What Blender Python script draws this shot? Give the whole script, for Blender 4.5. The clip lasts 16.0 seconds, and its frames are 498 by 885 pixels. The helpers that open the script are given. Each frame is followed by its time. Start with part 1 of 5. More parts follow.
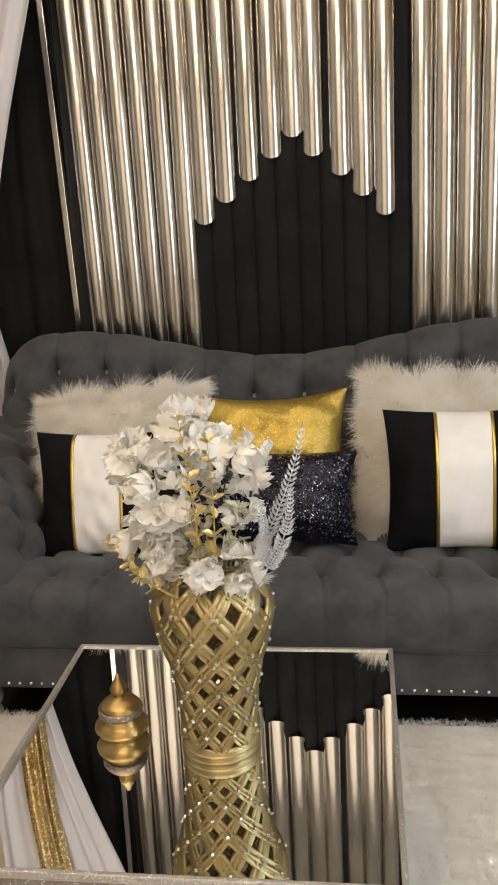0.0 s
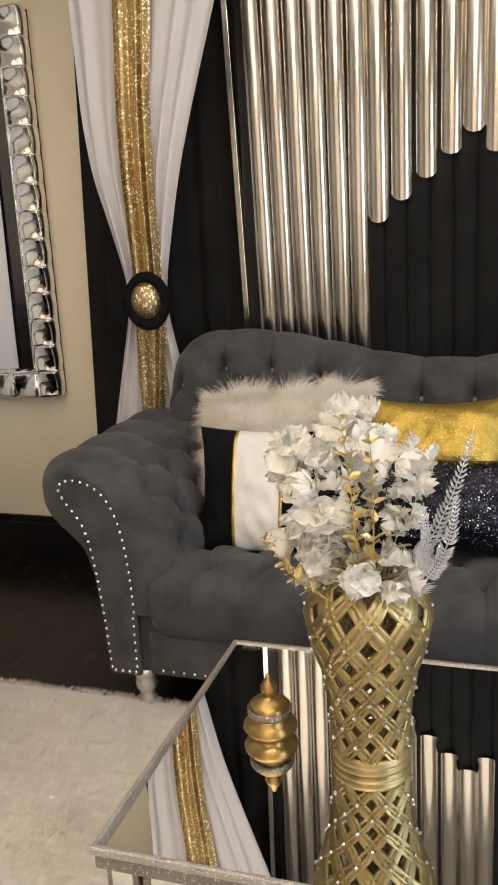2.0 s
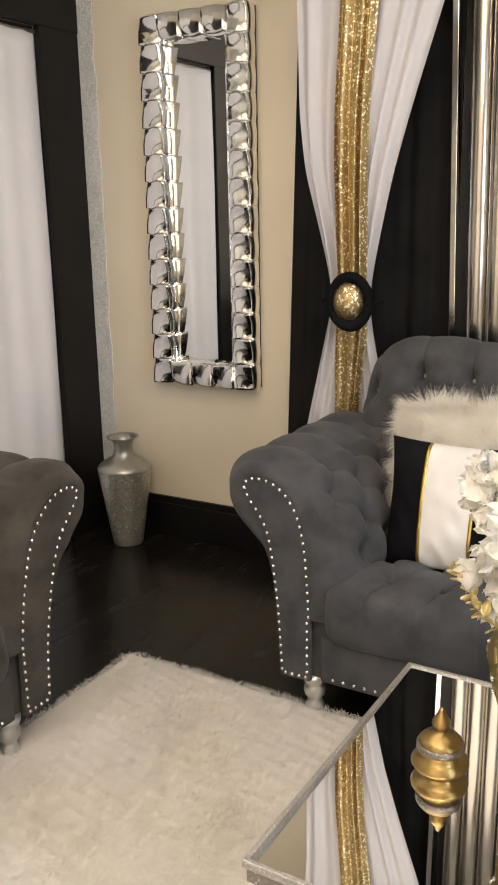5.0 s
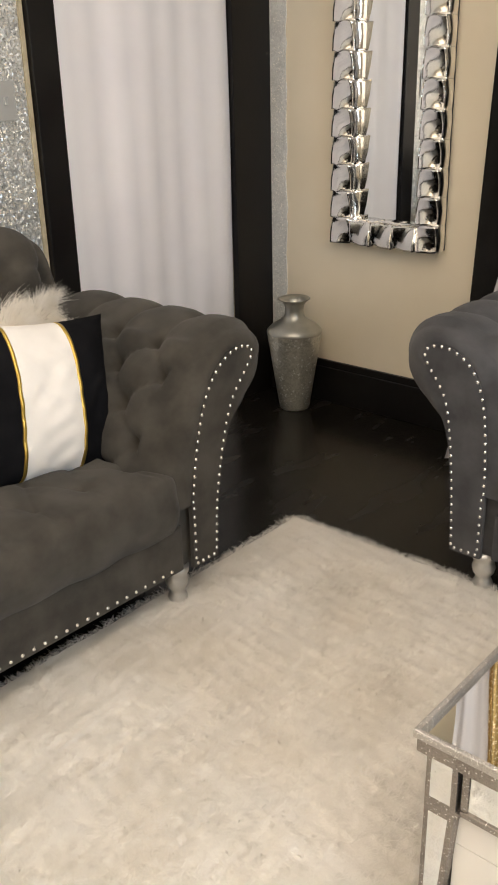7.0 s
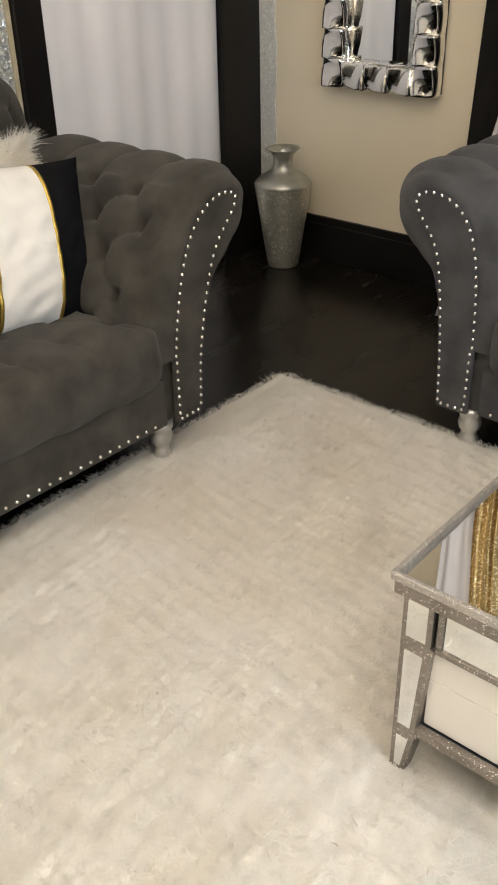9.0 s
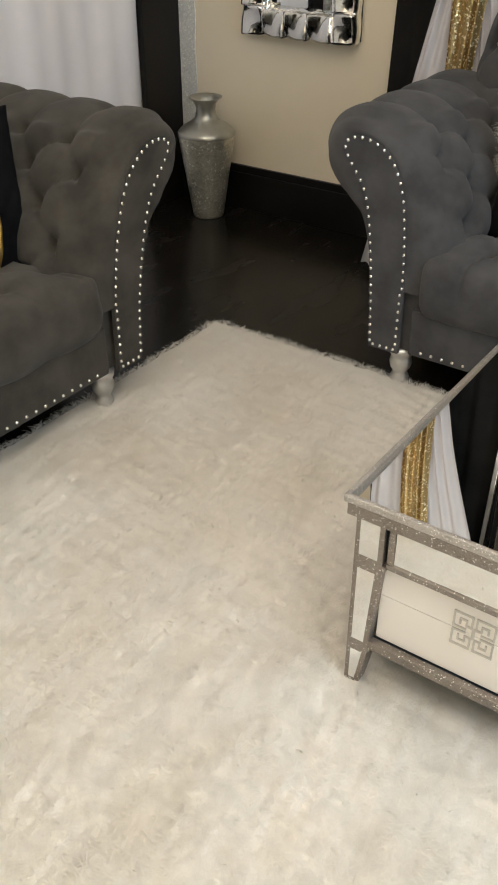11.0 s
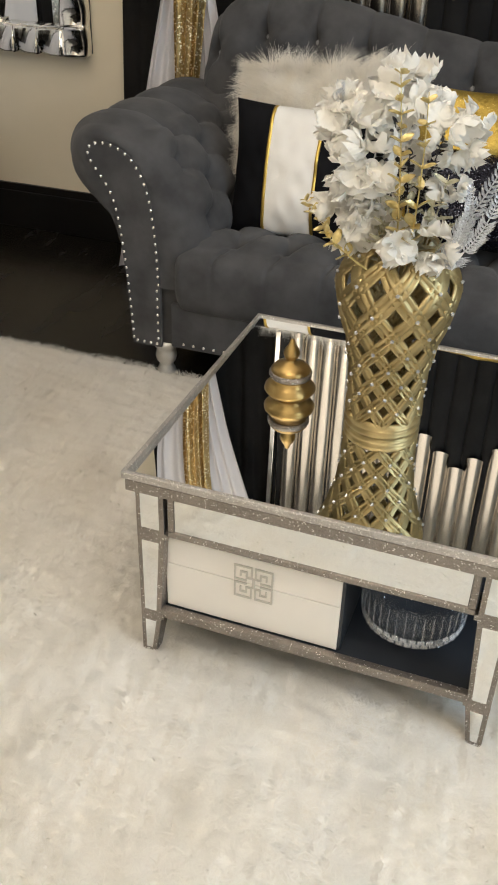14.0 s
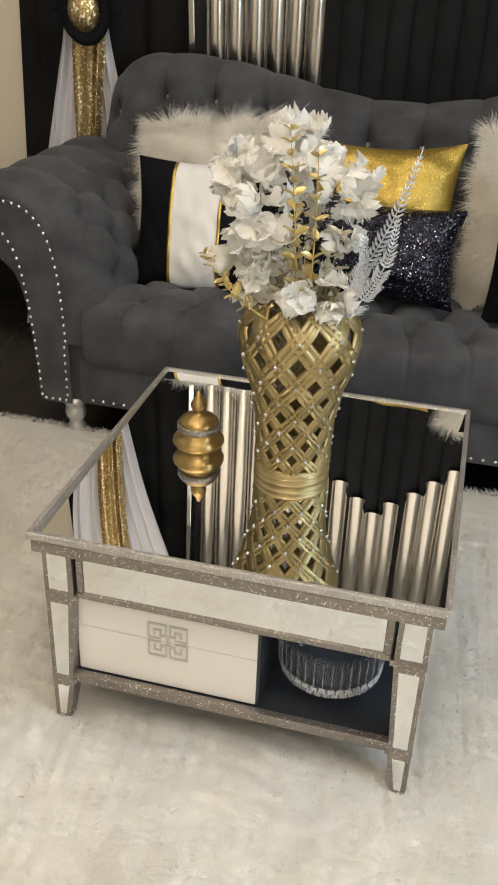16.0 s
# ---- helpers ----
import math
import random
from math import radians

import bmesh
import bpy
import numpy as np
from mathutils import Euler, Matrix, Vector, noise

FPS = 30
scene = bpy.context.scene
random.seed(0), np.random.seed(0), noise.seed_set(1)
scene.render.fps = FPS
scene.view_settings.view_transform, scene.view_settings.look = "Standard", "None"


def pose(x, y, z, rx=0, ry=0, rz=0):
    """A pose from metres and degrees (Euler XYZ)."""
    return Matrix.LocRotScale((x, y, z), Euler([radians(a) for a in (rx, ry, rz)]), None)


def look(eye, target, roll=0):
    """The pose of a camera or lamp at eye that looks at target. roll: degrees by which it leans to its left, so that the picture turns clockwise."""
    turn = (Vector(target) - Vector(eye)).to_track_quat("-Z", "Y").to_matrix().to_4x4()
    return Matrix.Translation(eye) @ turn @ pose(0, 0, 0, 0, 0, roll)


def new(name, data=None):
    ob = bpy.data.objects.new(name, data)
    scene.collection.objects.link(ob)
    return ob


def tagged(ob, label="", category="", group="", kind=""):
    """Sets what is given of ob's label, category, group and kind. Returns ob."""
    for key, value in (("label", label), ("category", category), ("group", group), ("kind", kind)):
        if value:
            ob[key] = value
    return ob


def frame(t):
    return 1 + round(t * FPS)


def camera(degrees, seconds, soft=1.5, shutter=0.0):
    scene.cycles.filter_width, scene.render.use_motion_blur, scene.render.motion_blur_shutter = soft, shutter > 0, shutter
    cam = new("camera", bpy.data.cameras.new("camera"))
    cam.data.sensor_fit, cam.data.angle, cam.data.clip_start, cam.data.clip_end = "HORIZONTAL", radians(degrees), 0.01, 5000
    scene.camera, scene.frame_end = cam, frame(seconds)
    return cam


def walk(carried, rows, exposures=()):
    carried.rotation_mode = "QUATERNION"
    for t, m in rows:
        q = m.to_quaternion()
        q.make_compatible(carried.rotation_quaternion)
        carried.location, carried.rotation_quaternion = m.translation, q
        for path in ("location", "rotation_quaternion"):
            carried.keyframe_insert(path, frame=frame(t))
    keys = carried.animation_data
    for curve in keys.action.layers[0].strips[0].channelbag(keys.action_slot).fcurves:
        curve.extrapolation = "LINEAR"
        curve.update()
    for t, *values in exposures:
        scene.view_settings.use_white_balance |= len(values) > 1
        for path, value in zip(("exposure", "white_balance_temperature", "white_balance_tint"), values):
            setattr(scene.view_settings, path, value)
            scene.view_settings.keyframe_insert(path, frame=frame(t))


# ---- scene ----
cam = camera(31.3, 16.0, 1.9)
PATH = [
    (0, (0.662, -1.084, 1.396), (0.403, 0.829, 0.873), -3.0),
    (0.5, (0.663, -1.08, 1.388), (0.358, 0.828, 0.87), -3.0),
    (1, (0.663, -1.078, 1.387), (0.283, 0.817, 0.873), -3.0),
    (1.5, (0.665, -1.071, 1.385), (0.173, 0.801, 0.879), -3.1),
    (2, (0.656, -1.052, 1.385), (0.041, 0.784, 0.883), -3.1),
    (2.5, (0.624, -1.042, 1.381), (-0.111, 0.75, 0.884), -2.9),
    (3, (0.608, -1.037, 1.381), (-0.188, 0.73, 0.887), -2.3),
    (5.5, (0.634, -0.995, 1.413), (-0.447, 0.612, 0.914), -1.1),
    (6, (0.595, -1.007, 1.422), (-0.586, 0.524, 0.912), -1.2),
    (6.5, (0.553, -0.999, 1.398), (-0.716, 0.433, 0.814), -1.7),
    (7, (0.547, -0.972, 1.361), (-0.685, 0.404, 0.593), -1.4),
    (7.5, (0.544, -0.952, 1.338), (-0.654, 0.383, 0.454), -1.2),
    (8, (0.551, -0.941, 1.319), (-0.626, 0.369, 0.37), -1.1),
    (10.5, (0.548, -0.994, 1.301), (-0.491, 0.317, 0.204), -0.6),
    (11, (0.55, -1.043, 1.307), (-0.414, 0.313, 0.197), -0.2),
    (11.5, (0.56, -1.076, 1.315), (-0.308, 0.352, 0.216), 0.5),
    (12, (0.583, -1.104, 1.321), (-0.205, 0.375, 0.23), 1.0),
    (12.5, (0.601, -1.113, 1.319), (-0.116, 0.404, 0.231), 1.2),
    (13, (0.62, -1.12, 1.316), (-0.034, 0.429, 0.232), 1.4),
    (13.5, (0.629, -1.127, 1.317), (0.033, 0.443, 0.232), 1.6),
    (14, (0.631, -1.133, 1.312), (0.078, 0.457, 0.232), 1.7),
    (14.5, (0.63, -1.138, 1.315), (0.122, 0.474, 0.245), 2.1),
    (15, (0.633, -1.142, 1.318), (0.166, 0.496, 0.27), 2.4),
    (15.5, (0.64, -1.136, 1.316), (0.214, 0.531, 0.296), 2.7),
    (16, (0.652, -1.114, 1.306), (0.244, 0.585, 0.331), 2.3),
]
walk(cam, [(t, look(eye, target, roll)) for t, eye, target, roll in PATH],
     [(0, -0.28, 6600, 14), (3, -0.12, 6550, 14), (5.5, 0.08, 6450, 14), (8, -0.04, 6400, 12), (12, -0.18, 6150, 9), (16, -0.28, 6250, 10)])

# ---- light ----
world = bpy.data.worlds.new("world")
scene.world = world
world.use_nodes = True
_sky = world.node_tree.nodes.new("ShaderNodeTexSky")
_sky.sky_type = 'NISHITA'
_sky.sun_disc = False
_sky.sun_elevation = radians(35)
_sky.sun_rotation = radians(90)
world.node_tree.links.new(_sky.outputs[0], world.node_tree.nodes["Background"].inputs[0])
world.node_tree.nodes["Background"].inputs[1].default_value = 0.1


def area(name, m, sx, sy, watts, colour):
    d = bpy.data.lights.new(name, 'AREA')
    d.shape, d.size, d.size_y, d.energy, d.color = 'RECTANGLE', sx, sy, watts, colour
    ob = new(name, d)
    ob.matrix_world = m
    return ob


# ceiling fixture over the middle of the room, warm; daylight in the window of the right-hand wall, cool
for _x, _y in ((0.1, -0.7), (0.9, -0.7), (0.1, -1.4), (0.9, -1.4)):
    _d = bpy.data.lights.new("ceiling_lamp", 'POINT')
    _d.energy, _d.color, _d.shadow_soft_size = 12.5, (1.0, 0.85, 0.66), 0.08
    new("ceiling_lamp", _d).location = (_x, _y, 2.38)
# added fill, not a fixture: brightens the back, the left and the tubes' reflections
area("ceiling_fill", look((-0.1, 0.2, 2.53), (-0.1, 0.2, 0)), 2.4, 1.7, 26, (1.0, 0.87, 0.72))
area("window_light", look((2.56, -0.4, 1.45), (0.0, -0.2, 0.6)), 1.3, 1.2, 46, (0.66, 0.84, 1.0))
# added fill before the closed front wall, brightens surfaces that face the camera
area("front_fill", look((0.2, -3.2, 1.35), (0.2, 0.0, 0.9)), 2.9, 2.1, 23, (1.0, 0.88, 0.73))

# ---- materials ----


def nodes_of(name):
    m = bpy.data.materials.new(name)
    m.use_nodes = True
    nt = m.node_tree
    return m, nt, nt.nodes["Principled BSDF"]


def mix_colour(nt, fac, a, b):
    n = nt.nodes.new("ShaderNodeMix")
    n.data_type = 'RGBA'
    nt.links.new(fac, n.inputs[0])
    for i, c in ((6, a), (7, b)):
        if isinstance(c, tuple):
            n.inputs[i].default_value = (*c, 1)
        else:
            nt.links.new(c, n.inputs[i])
    return n.outputs[2]


def noise_node(nt, scale, detail=4.0, rough=0.55, stretch=None):
    tc = nt.nodes.new("ShaderNodeTexCoord")
    n = nt.nodes.new("ShaderNodeTexNoise")
    n.inputs["Scale"].default_value = scale
    n.inputs["Detail"].default_value = detail
    n.inputs["Roughness"].default_value = rough
    if stretch:
        mp = nt.nodes.new("ShaderNodeMapping")
        mp.inputs["Scale"].default_value = stretch
        nt.links.new(tc.outputs["Object"], mp.inputs[0])
        nt.links.new(mp.outputs[0], n.inputs["Vector"])
    else:
        nt.links.new(tc.outputs["Object"], n.inputs["Vector"])
    return n.outputs["Fac"]


def ramp(nt, fac, lo, hi):
    n = nt.nodes.new("ShaderNodeMapRange")
    n.inputs[1].default_value, n.inputs[2].default_value = lo, hi
    nt.links.new(fac, n.inputs[0])
    return n.outputs[0]


def surface(name, a, b, rough=0.5, metal=0.0, scale=6.0, fine=120.0, bump=0.1, sheen=0.0, rough2=None, coat=0.0, stretch=None, spec=0.5):
    """A surface whose colour wanders from a to b at a large scale, with fine relief."""
    m, nt, p = nodes_of(name)
    big = noise_node(nt, scale, stretch=stretch)
    small = noise_node(nt, fine, 2.0, stretch=stretch)
    nt.links.new(mix_colour(nt, ramp(nt, big, 0.35, 0.65), a, b), p.inputs["Base Color"])
    p.inputs["Metallic"].default_value = metal
    p.inputs["Specular IOR Level"].default_value = spec
    r = nt.nodes.new("ShaderNodeMapRange")
    r.inputs[1].default_value, r.inputs[2].default_value = 0.3, 0.7
    r.inputs[3].default_value, r.inputs[4].default_value = rough, rough if rough2 is None else rough2
    nt.links.new(big, r.inputs[0])
    nt.links.new(r.outputs[0], p.inputs["Roughness"])
    if bump:
        bp = nt.nodes.new("ShaderNodeBump")
        bp.inputs["Strength"].default_value = bump
        bp.inputs["Distance"].default_value = 0.004
        nt.links.new(small, bp.inputs["Height"])
        nt.links.new(bp.outputs[0], p.inputs["Normal"])
    if sheen:
        p.inputs["Sheen Weight"].default_value = sheen
        p.inputs["Sheen Roughness"].default_value = 0.6
    if coat:
        p.inputs["Coat Weight"].default_value = coat
    return m


def sparkle(name, a, b, scale, tilt, rough, metal=1.0, spread=0.5, glint=0.0, glint_colour=(0.95, 0.93, 0.88), glint_scale=420):
    """Glitter or sequins: cells, each tilted its own way."""
    m, nt, p = nodes_of(name)
    tc = nt.nodes.new("ShaderNodeTexCoord")
    v = nt.nodes.new("ShaderNodeTexVoronoi")
    v.inputs["Scale"].default_value = scale
    nt.links.new(tc.outputs["Object"], v.inputs["Vector"])
    geo = nt.nodes.new("ShaderNodeNewGeometry")
    sub = nt.nodes.new("ShaderNodeVectorMath")
    sub.operation = 'SUBTRACT'
    nt.links.new(v.outputs["Color"], sub.inputs[0])
    sub.inputs[1].default_value = (0.5, 0.5, 0.5)
    sc = nt.nodes.new("ShaderNodeVectorMath")
    sc.operation = 'SCALE'
    sc.inputs["Scale"].default_value = tilt
    nt.links.new(sub.outputs[0], sc.inputs[0])
    add = nt.nodes.new("ShaderNodeVectorMath")
    nt.links.new(sc.outputs[0], add.inputs[0])
    nt.links.new(geo.outputs["Normal"], add.inputs[1])
    nor = nt.nodes.new("ShaderNodeVectorMath")
    nor.operation = 'NORMALIZE'
    nt.links.new(add.outputs[0], nor.inputs[0])
    nt.links.new(nor.outputs[0], p.inputs["Normal"])
    sep = nt.nodes.new("ShaderNodeSeparateColor")
    nt.links.new(v.outputs["Color"], sep.inputs[0])
    big = noise_node(nt, 9.0)
    f = nt.nodes.new("ShaderNodeMath")
    f.operation = 'MULTIPLY_ADD'
    nt.links.new(sep.outputs[0], f.inputs[0])
    f.inputs[1].default_value = spread
    nt.links.new(big, f.inputs[2])
    base = mix_colour(nt, ramp(nt, f.outputs[0], 0.35, 0.5 + spread), a, b)
    if glint:
        # a few cells take a pale base colour that stands for glinting flakes
        v2 = nt.nodes.new("ShaderNodeTexVoronoi")
        v2.inputs["Scale"].default_value = min(scale, glint_scale)
        nt.links.new(tc.outputs["Object"], v2.inputs["Vector"])
        s2 = nt.nodes.new("ShaderNodeSeparateColor")
        nt.links.new(v2.outputs["Color"], s2.inputs[0])
        gt = nt.nodes.new("ShaderNodeMath")
        gt.operation = 'GREATER_THAN'
        nt.links.new(s2.outputs[1], gt.inputs[0])
        gt.inputs[1].default_value = 1 - glint
        base = mix_colour(nt, gt.outputs[0], base, glint_colour)
    nt.links.new(base, p.inputs["Base Color"])
    p.inputs["Roughness"].default_value = rough
    p.inputs["Metallic"].default_value = metal
    return m


def let_through(m, nt, p, colour, share):
    """Light also passes through the thin strand or petal."""
    tr = nt.nodes.new("ShaderNodeBsdfTranslucent")
    nt.links.new(colour, tr.inputs[0])
    mx = nt.nodes.new("ShaderNodeMixShader")
    mx.inputs[0].default_value = share
    nt.links.new(p.outputs[0], mx.inputs[1])
    nt.links.new(tr.outputs[0], mx.inputs[2])
    nt.links.new(mx.outputs[0], nt.nodes["Material Output"].inputs[0])


def fur_material(name, a, b, scale, share, low=0.95):
    """Fibres: colour by strand and by patch."""
    m, nt, p = nodes_of(name)
    geo = nt.nodes.new("ShaderNodeNewGeometry")
    big = noise_node(nt, scale, 3.0)
    c1 = mix_colour(nt, ramp(nt, big, 0.38, 0.62), a, b)
    dark = nt.nodes.new("ShaderNodeMapRange")
    dark.inputs[3].default_value, dark.inputs[4].default_value = low, 1.03
    nt.links.new(geo.outputs["Random Per Island"], dark.inputs[0])
    mul = nt.nodes.new("ShaderNodeVectorMath")
    mul.operation = 'SCALE'
    nt.links.new(c1, mul.inputs[0])
    nt.links.new(dark.outputs[0], mul.inputs["Scale"])
    nt.links.new(mul.outputs[0], p.inputs["Base Color"])
    p.inputs["Roughness"].default_value = 0.8
    p.inputs["Specular IOR Level"].default_value = 0.2
    let_through(m, nt, p, mul.outputs[0], share)
    return m


def sheer(name, a, see):
    """Thin woven voile: part of the light passes straight through."""
    m, nt, p = nodes_of(name)
    n = noise_node(nt, 40.0, 3.0, stretch=(1, 1, 0.05))
    nt.links.new(mix_colour(nt, n, tuple(0.92 * c for c in a), a), p.inputs["Base Color"])
    p.inputs["Roughness"].default_value = 0.8
    p.inputs["Alpha"].default_value = 1 - see
    p.inputs["Sheen Weight"].default_value = 0.2
    return m


def plain(name, c, rough, metal=0.0, trans=0.0, ior=1.45, coat=0.0):
    m, nt, p = nodes_of(name)
    p.inputs["Base Color"].default_value = (*c, 1)
    p.inputs["Roughness"].default_value = rough
    p.inputs["Metallic"].default_value = metal
    p.inputs["Transmission Weight"].default_value = trans
    p.inputs["IOR"].default_value = ior
    p.inputs["Coat Weight"].default_value = coat
    return m


M_WALL = surface("cream_paint", (0.76, 0.68, 0.53), (0.80, 0.72, 0.57), 0.6, scale=2.5, fine=220, bump=0.08)
M_CEIL = surface("ceiling_paint", (0.84, 0.81, 0.74), (0.87, 0.84, 0.78), 0.8, scale=2, fine=150, bump=0.05)
M_FLOOR = surface("black_floor", (0.009, 0.008, 0.006), (0.014, 0.012, 0.010), 0.20, rough2=0.30, scale=3, fine=40, bump=0.02, stretch=(3, 1, 1), spec=0.2)
M_BLACKWOOD = surface("black_gloss_paint", (0.007, 0.006, 0.006), (0.011, 0.010, 0.009), 0.34, rough2=0.46, scale=4, fine=60, bump=0.06, spec=0.25)
M_DRAPE = surface("black_drape", (0.011, 0.0105, 0.010), (0.018, 0.017, 0.0165), 0.9, scale=5, fine=300, bump=0.15, spec=0.08)
M_CHANNEL = surface("black_velvet", (0.010, 0.0098, 0.010), (0.016, 0.0157, 0.016), 0.8, scale=5, fine=300, bump=0.12, sheen=0.03, spec=0.1)
M_VELVET = surface("grey_velvet", (0.042, 0.042, 0.045), (0.076, 0.076, 0.080), 0.85, scale=9, fine=420, bump=0.15, sheen=0.10, spec=0.12)
M_VELVET_W = surface("warm_grey_velvet", (0.034, 0.031, 0.026), (0.066, 0.060, 0.051), 0.85, scale=9, fine=420, bump=0.15, sheen=0.10, spec=0.12)
M_CHROME = plain("chrome", (0.86, 0.84, 0.80), 0.07, 1.0)
M_MIRROR = plain("mirror_glass", (0.90, 0.91, 0.90), 0.008, 1.0)
M_NAIL = plain("polished_nail", (0.80, 0.79, 0.77), 0.22, 1.0)
M_SILVER = surface("silver_paint", (0.50, 0.50, 0.49), (0.64, 0.63, 0.61), 0.32, metal=0.85, scale=14, fine=150, bump=0.12, rough2=0.45)
M_GLITTOP = sparkle("silver_glitter_trim", (0.34, 0.32, 0.30), (0.62, 0.59, 0.56), 800, 0.6, 0.34, 0.8, 0.6, 0.05, (0.95, 0.93, 0.88), 560)
M_GLITTER = sparkle("champagne_glitter", (0.19, 0.165, 0.147), (0.37, 0.33, 0.295), 800, 0.6, 0.34, 0.8, 0.6, 0.035, (0.95, 0.93, 0.88), 560)
M_GLITWALL = sparkle("silver_glitter", (0.42, 0.44, 0.44), (0.84, 0.86, 0.86), 190, 0.8, 0.28, 0.6, 0.8, 0.15)
M_GEM = plain("crystal", (0.95, 0.96, 0.98), 0.03, 0.35, 0.5, 1.6)
M_CURTAIN = surface("white_curtain", (0.84, 0.825, 0.86), (0.88, 0.865, 0.89), 0.8, scale=4, fine=260, bump=0.1, sheen=0.2)
M_SHEER = sheer("white_voile", (0.86, 0.84, 0.87), 0.34)
M_GOLDSEQ = sparkle("gold_sequin", (0.28, 0.195, 0.075), (0.54, 0.40, 0.18), 420, 0.65, 0.28, 0.85, 0.6, 0.14, (1.0, 0.90, 0.66), 190)
M_GOLDPIL = sparkle("gold_sequin_cloth", (0.40, 0.27, 0.05), (0.58, 0.41, 0.09), 420, 0.5, 0.42, 0.8, 0.4, 0.03, (0.95, 0.75, 0.3))
M_BLKSEQ = sparkle("black_sequin_cloth", (0.004, 0.004, 0.008), (0.03, 0.03, 0.045), 330, 0.8, 0.16, 0.7, 0.6, 0.035, (0.75, 0.78, 0.9))
M_GOLD = surface("brushed_gold", (0.40, 0.27, 0.10), (0.52, 0.36, 0.14), 0.34, metal=1.0, scale=20, fine=200, bump=0.05, rough2=0.36)
M_VASEGOLD = surface("gold_lacquer", (0.35, 0.27, 0.125), (0.46, 0.365, 0.18), 0.36, metal=0.85, scale=16, fine=180, bump=0.08, rough2=0.46)
M_VASEIN = surface("vase_inside", (0.045, 0.033, 0.017), (0.07, 0.05, 0.025), 0.6, scale=10, fine=90, bump=0.1)
M_BLKCLOTH = surface("black_satin_cloth", (0.004, 0.004, 0.005), (0.008, 0.008, 0.0095), 0.85, scale=8, fine=350, bump=0.12, spec=0.1)
M_WHTCLOTH = surface("white_cotton_cloth", (0.74, 0.72, 0.69), (0.80, 0.78, 0.75), 0.8, scale=8, fine=300, bump=0.18)
M_GOLDTRIM = plain("gold_piping", (0.62, 0.43, 0.10), 0.3, 0.9)
M_FUR = fur_material("ivory_fur", (0.92, 0.87, 0.77), (0.97, 0.94, 0.88), 12, 0.42, 0.88)
M_FURBASE = surface("ivory_plush", (0.90, 0.86, 0.78), (0.93, 0.90, 0.84), 0.9, scale=8, fine=150, bump=0.3, spec=0.1)
M_RUG = fur_material("shag_pile", (0.85, 0.815, 0.75), (0.90, 0.88, 0.84), 3.0, 0.30)
M_RUGBASE = surface("shag_backing", (0.85, 0.815, 0.75), (0.89, 0.87, 0.83), 0.9, scale=5, fine=110, bump=0.6, spec=0.1)
M_BOXWHITE = surface("white_lacquer", (0.84, 0.81, 0.76), (0.88, 0.85, 0.80), 0.3, scale=4, fine=60, bump=0.02)
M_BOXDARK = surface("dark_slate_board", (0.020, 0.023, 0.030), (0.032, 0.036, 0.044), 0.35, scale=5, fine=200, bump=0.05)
M_EMBLEM = plain("brushed_emblem", (0.60, 0.58, 0.54), 0.35, 0.6)
M_GLASS = plain("cut_glass", (0.62, 0.66, 0.72), 0.06, 0.25, 0.0, 1.5)
M_GLASS.node_tree.nodes["Principled BSDF"].inputs["Alpha"].default_value = 0.05
M_GLASSRIB = plain("cut_glass_facet", (0.80, 0.84, 0.90), 0.05, 0.4, 0.0, 1.5)
M_GLASSRIB.node_tree.nodes["Principled BSDF"].inputs["Alpha"].default_value = 0.34
M_GLASSLINE = plain("cut_glass_flute", (0.70, 0.75, 0.82), 0.05, 0.4, 0.0, 1.5)
M_GLASSLINE.node_tree.nodes["Principled BSDF"].inputs["Alpha"].default_value = 0.32
M_PETAL = surface("white_petal", (0.93, 0.91, 0.86), (0.97, 0.95, 0.90), 0.6, scale=40, fine=300, bump=0.15)
_nt = M_PETAL.node_tree
_pp = _nt.nodes["Principled BSDF"]
let_through(M_PETAL, _nt, _pp, _pp.inputs["Base Color"].links[0].from_socket, 0.45)
M_GOLDLEAF = surface("gold_leaf", (0.50, 0.39, 0.15), (0.68, 0.57, 0.28), 0.36, metal=0.75, scale=60, fine=300, bump=0.1)
M_PALELEAF = surface("pale_gold_leaf", (0.40, 0.38, 0.26), (0.60, 0.57, 0.42), 0.45, metal=0.4, scale=60, fine=300, bump=0.1)
M_SILVERLEAF = sparkle("silver_glitter_leaf", (0.36, 0.38, 0.42), (0.82, 0.84, 0.88), 700, 0.7, 0.3, 0.8, 0.6)
M_BLACKLEAF = surface("black_sprig", (0.012, 0.010, 0.012), (0.03, 0.025, 0.028), 0.5, scale=30, fine=200, bump=0.1)
M_PLATE = plain("switch_plate", (0.52, 0.53, 0.52), 0.35, 0.3)

# ---- builders ----


def mesh_of(name, verts, faces, mat, smooth=True):
    me = bpy.data.meshes.new(name)
    me.from_pydata([tuple(v) for v in verts], [], faces)
    me.materials.append(mat)
    if smooth:
        me.polygons.foreach_set("use_smooth", [True] * len(me.polygons))
    me.update()
    return me


def piece(name, data, parent=None, m=None, label=""):
    """Links mesh data as one object, under a parent if given."""
    ob = new(name, data)
    if parent is not None:
        ob.parent = parent
    if m is not None:
        ob.matrix_local = m
    if label:
        ob["label"] = label
    return ob


def part(name, bm, mat, parent=None, label="", smooth=False):
    me = bpy.data.meshes.new(name)
    bm.normal_update()
    bm.to_mesh(me)
    bm.free()
    me.materials.append(mat)
    if smooth:
        me.polygons.foreach_set("use_smooth", [True] * len(me.polygons))
    return piece(name, me, parent, None, label)


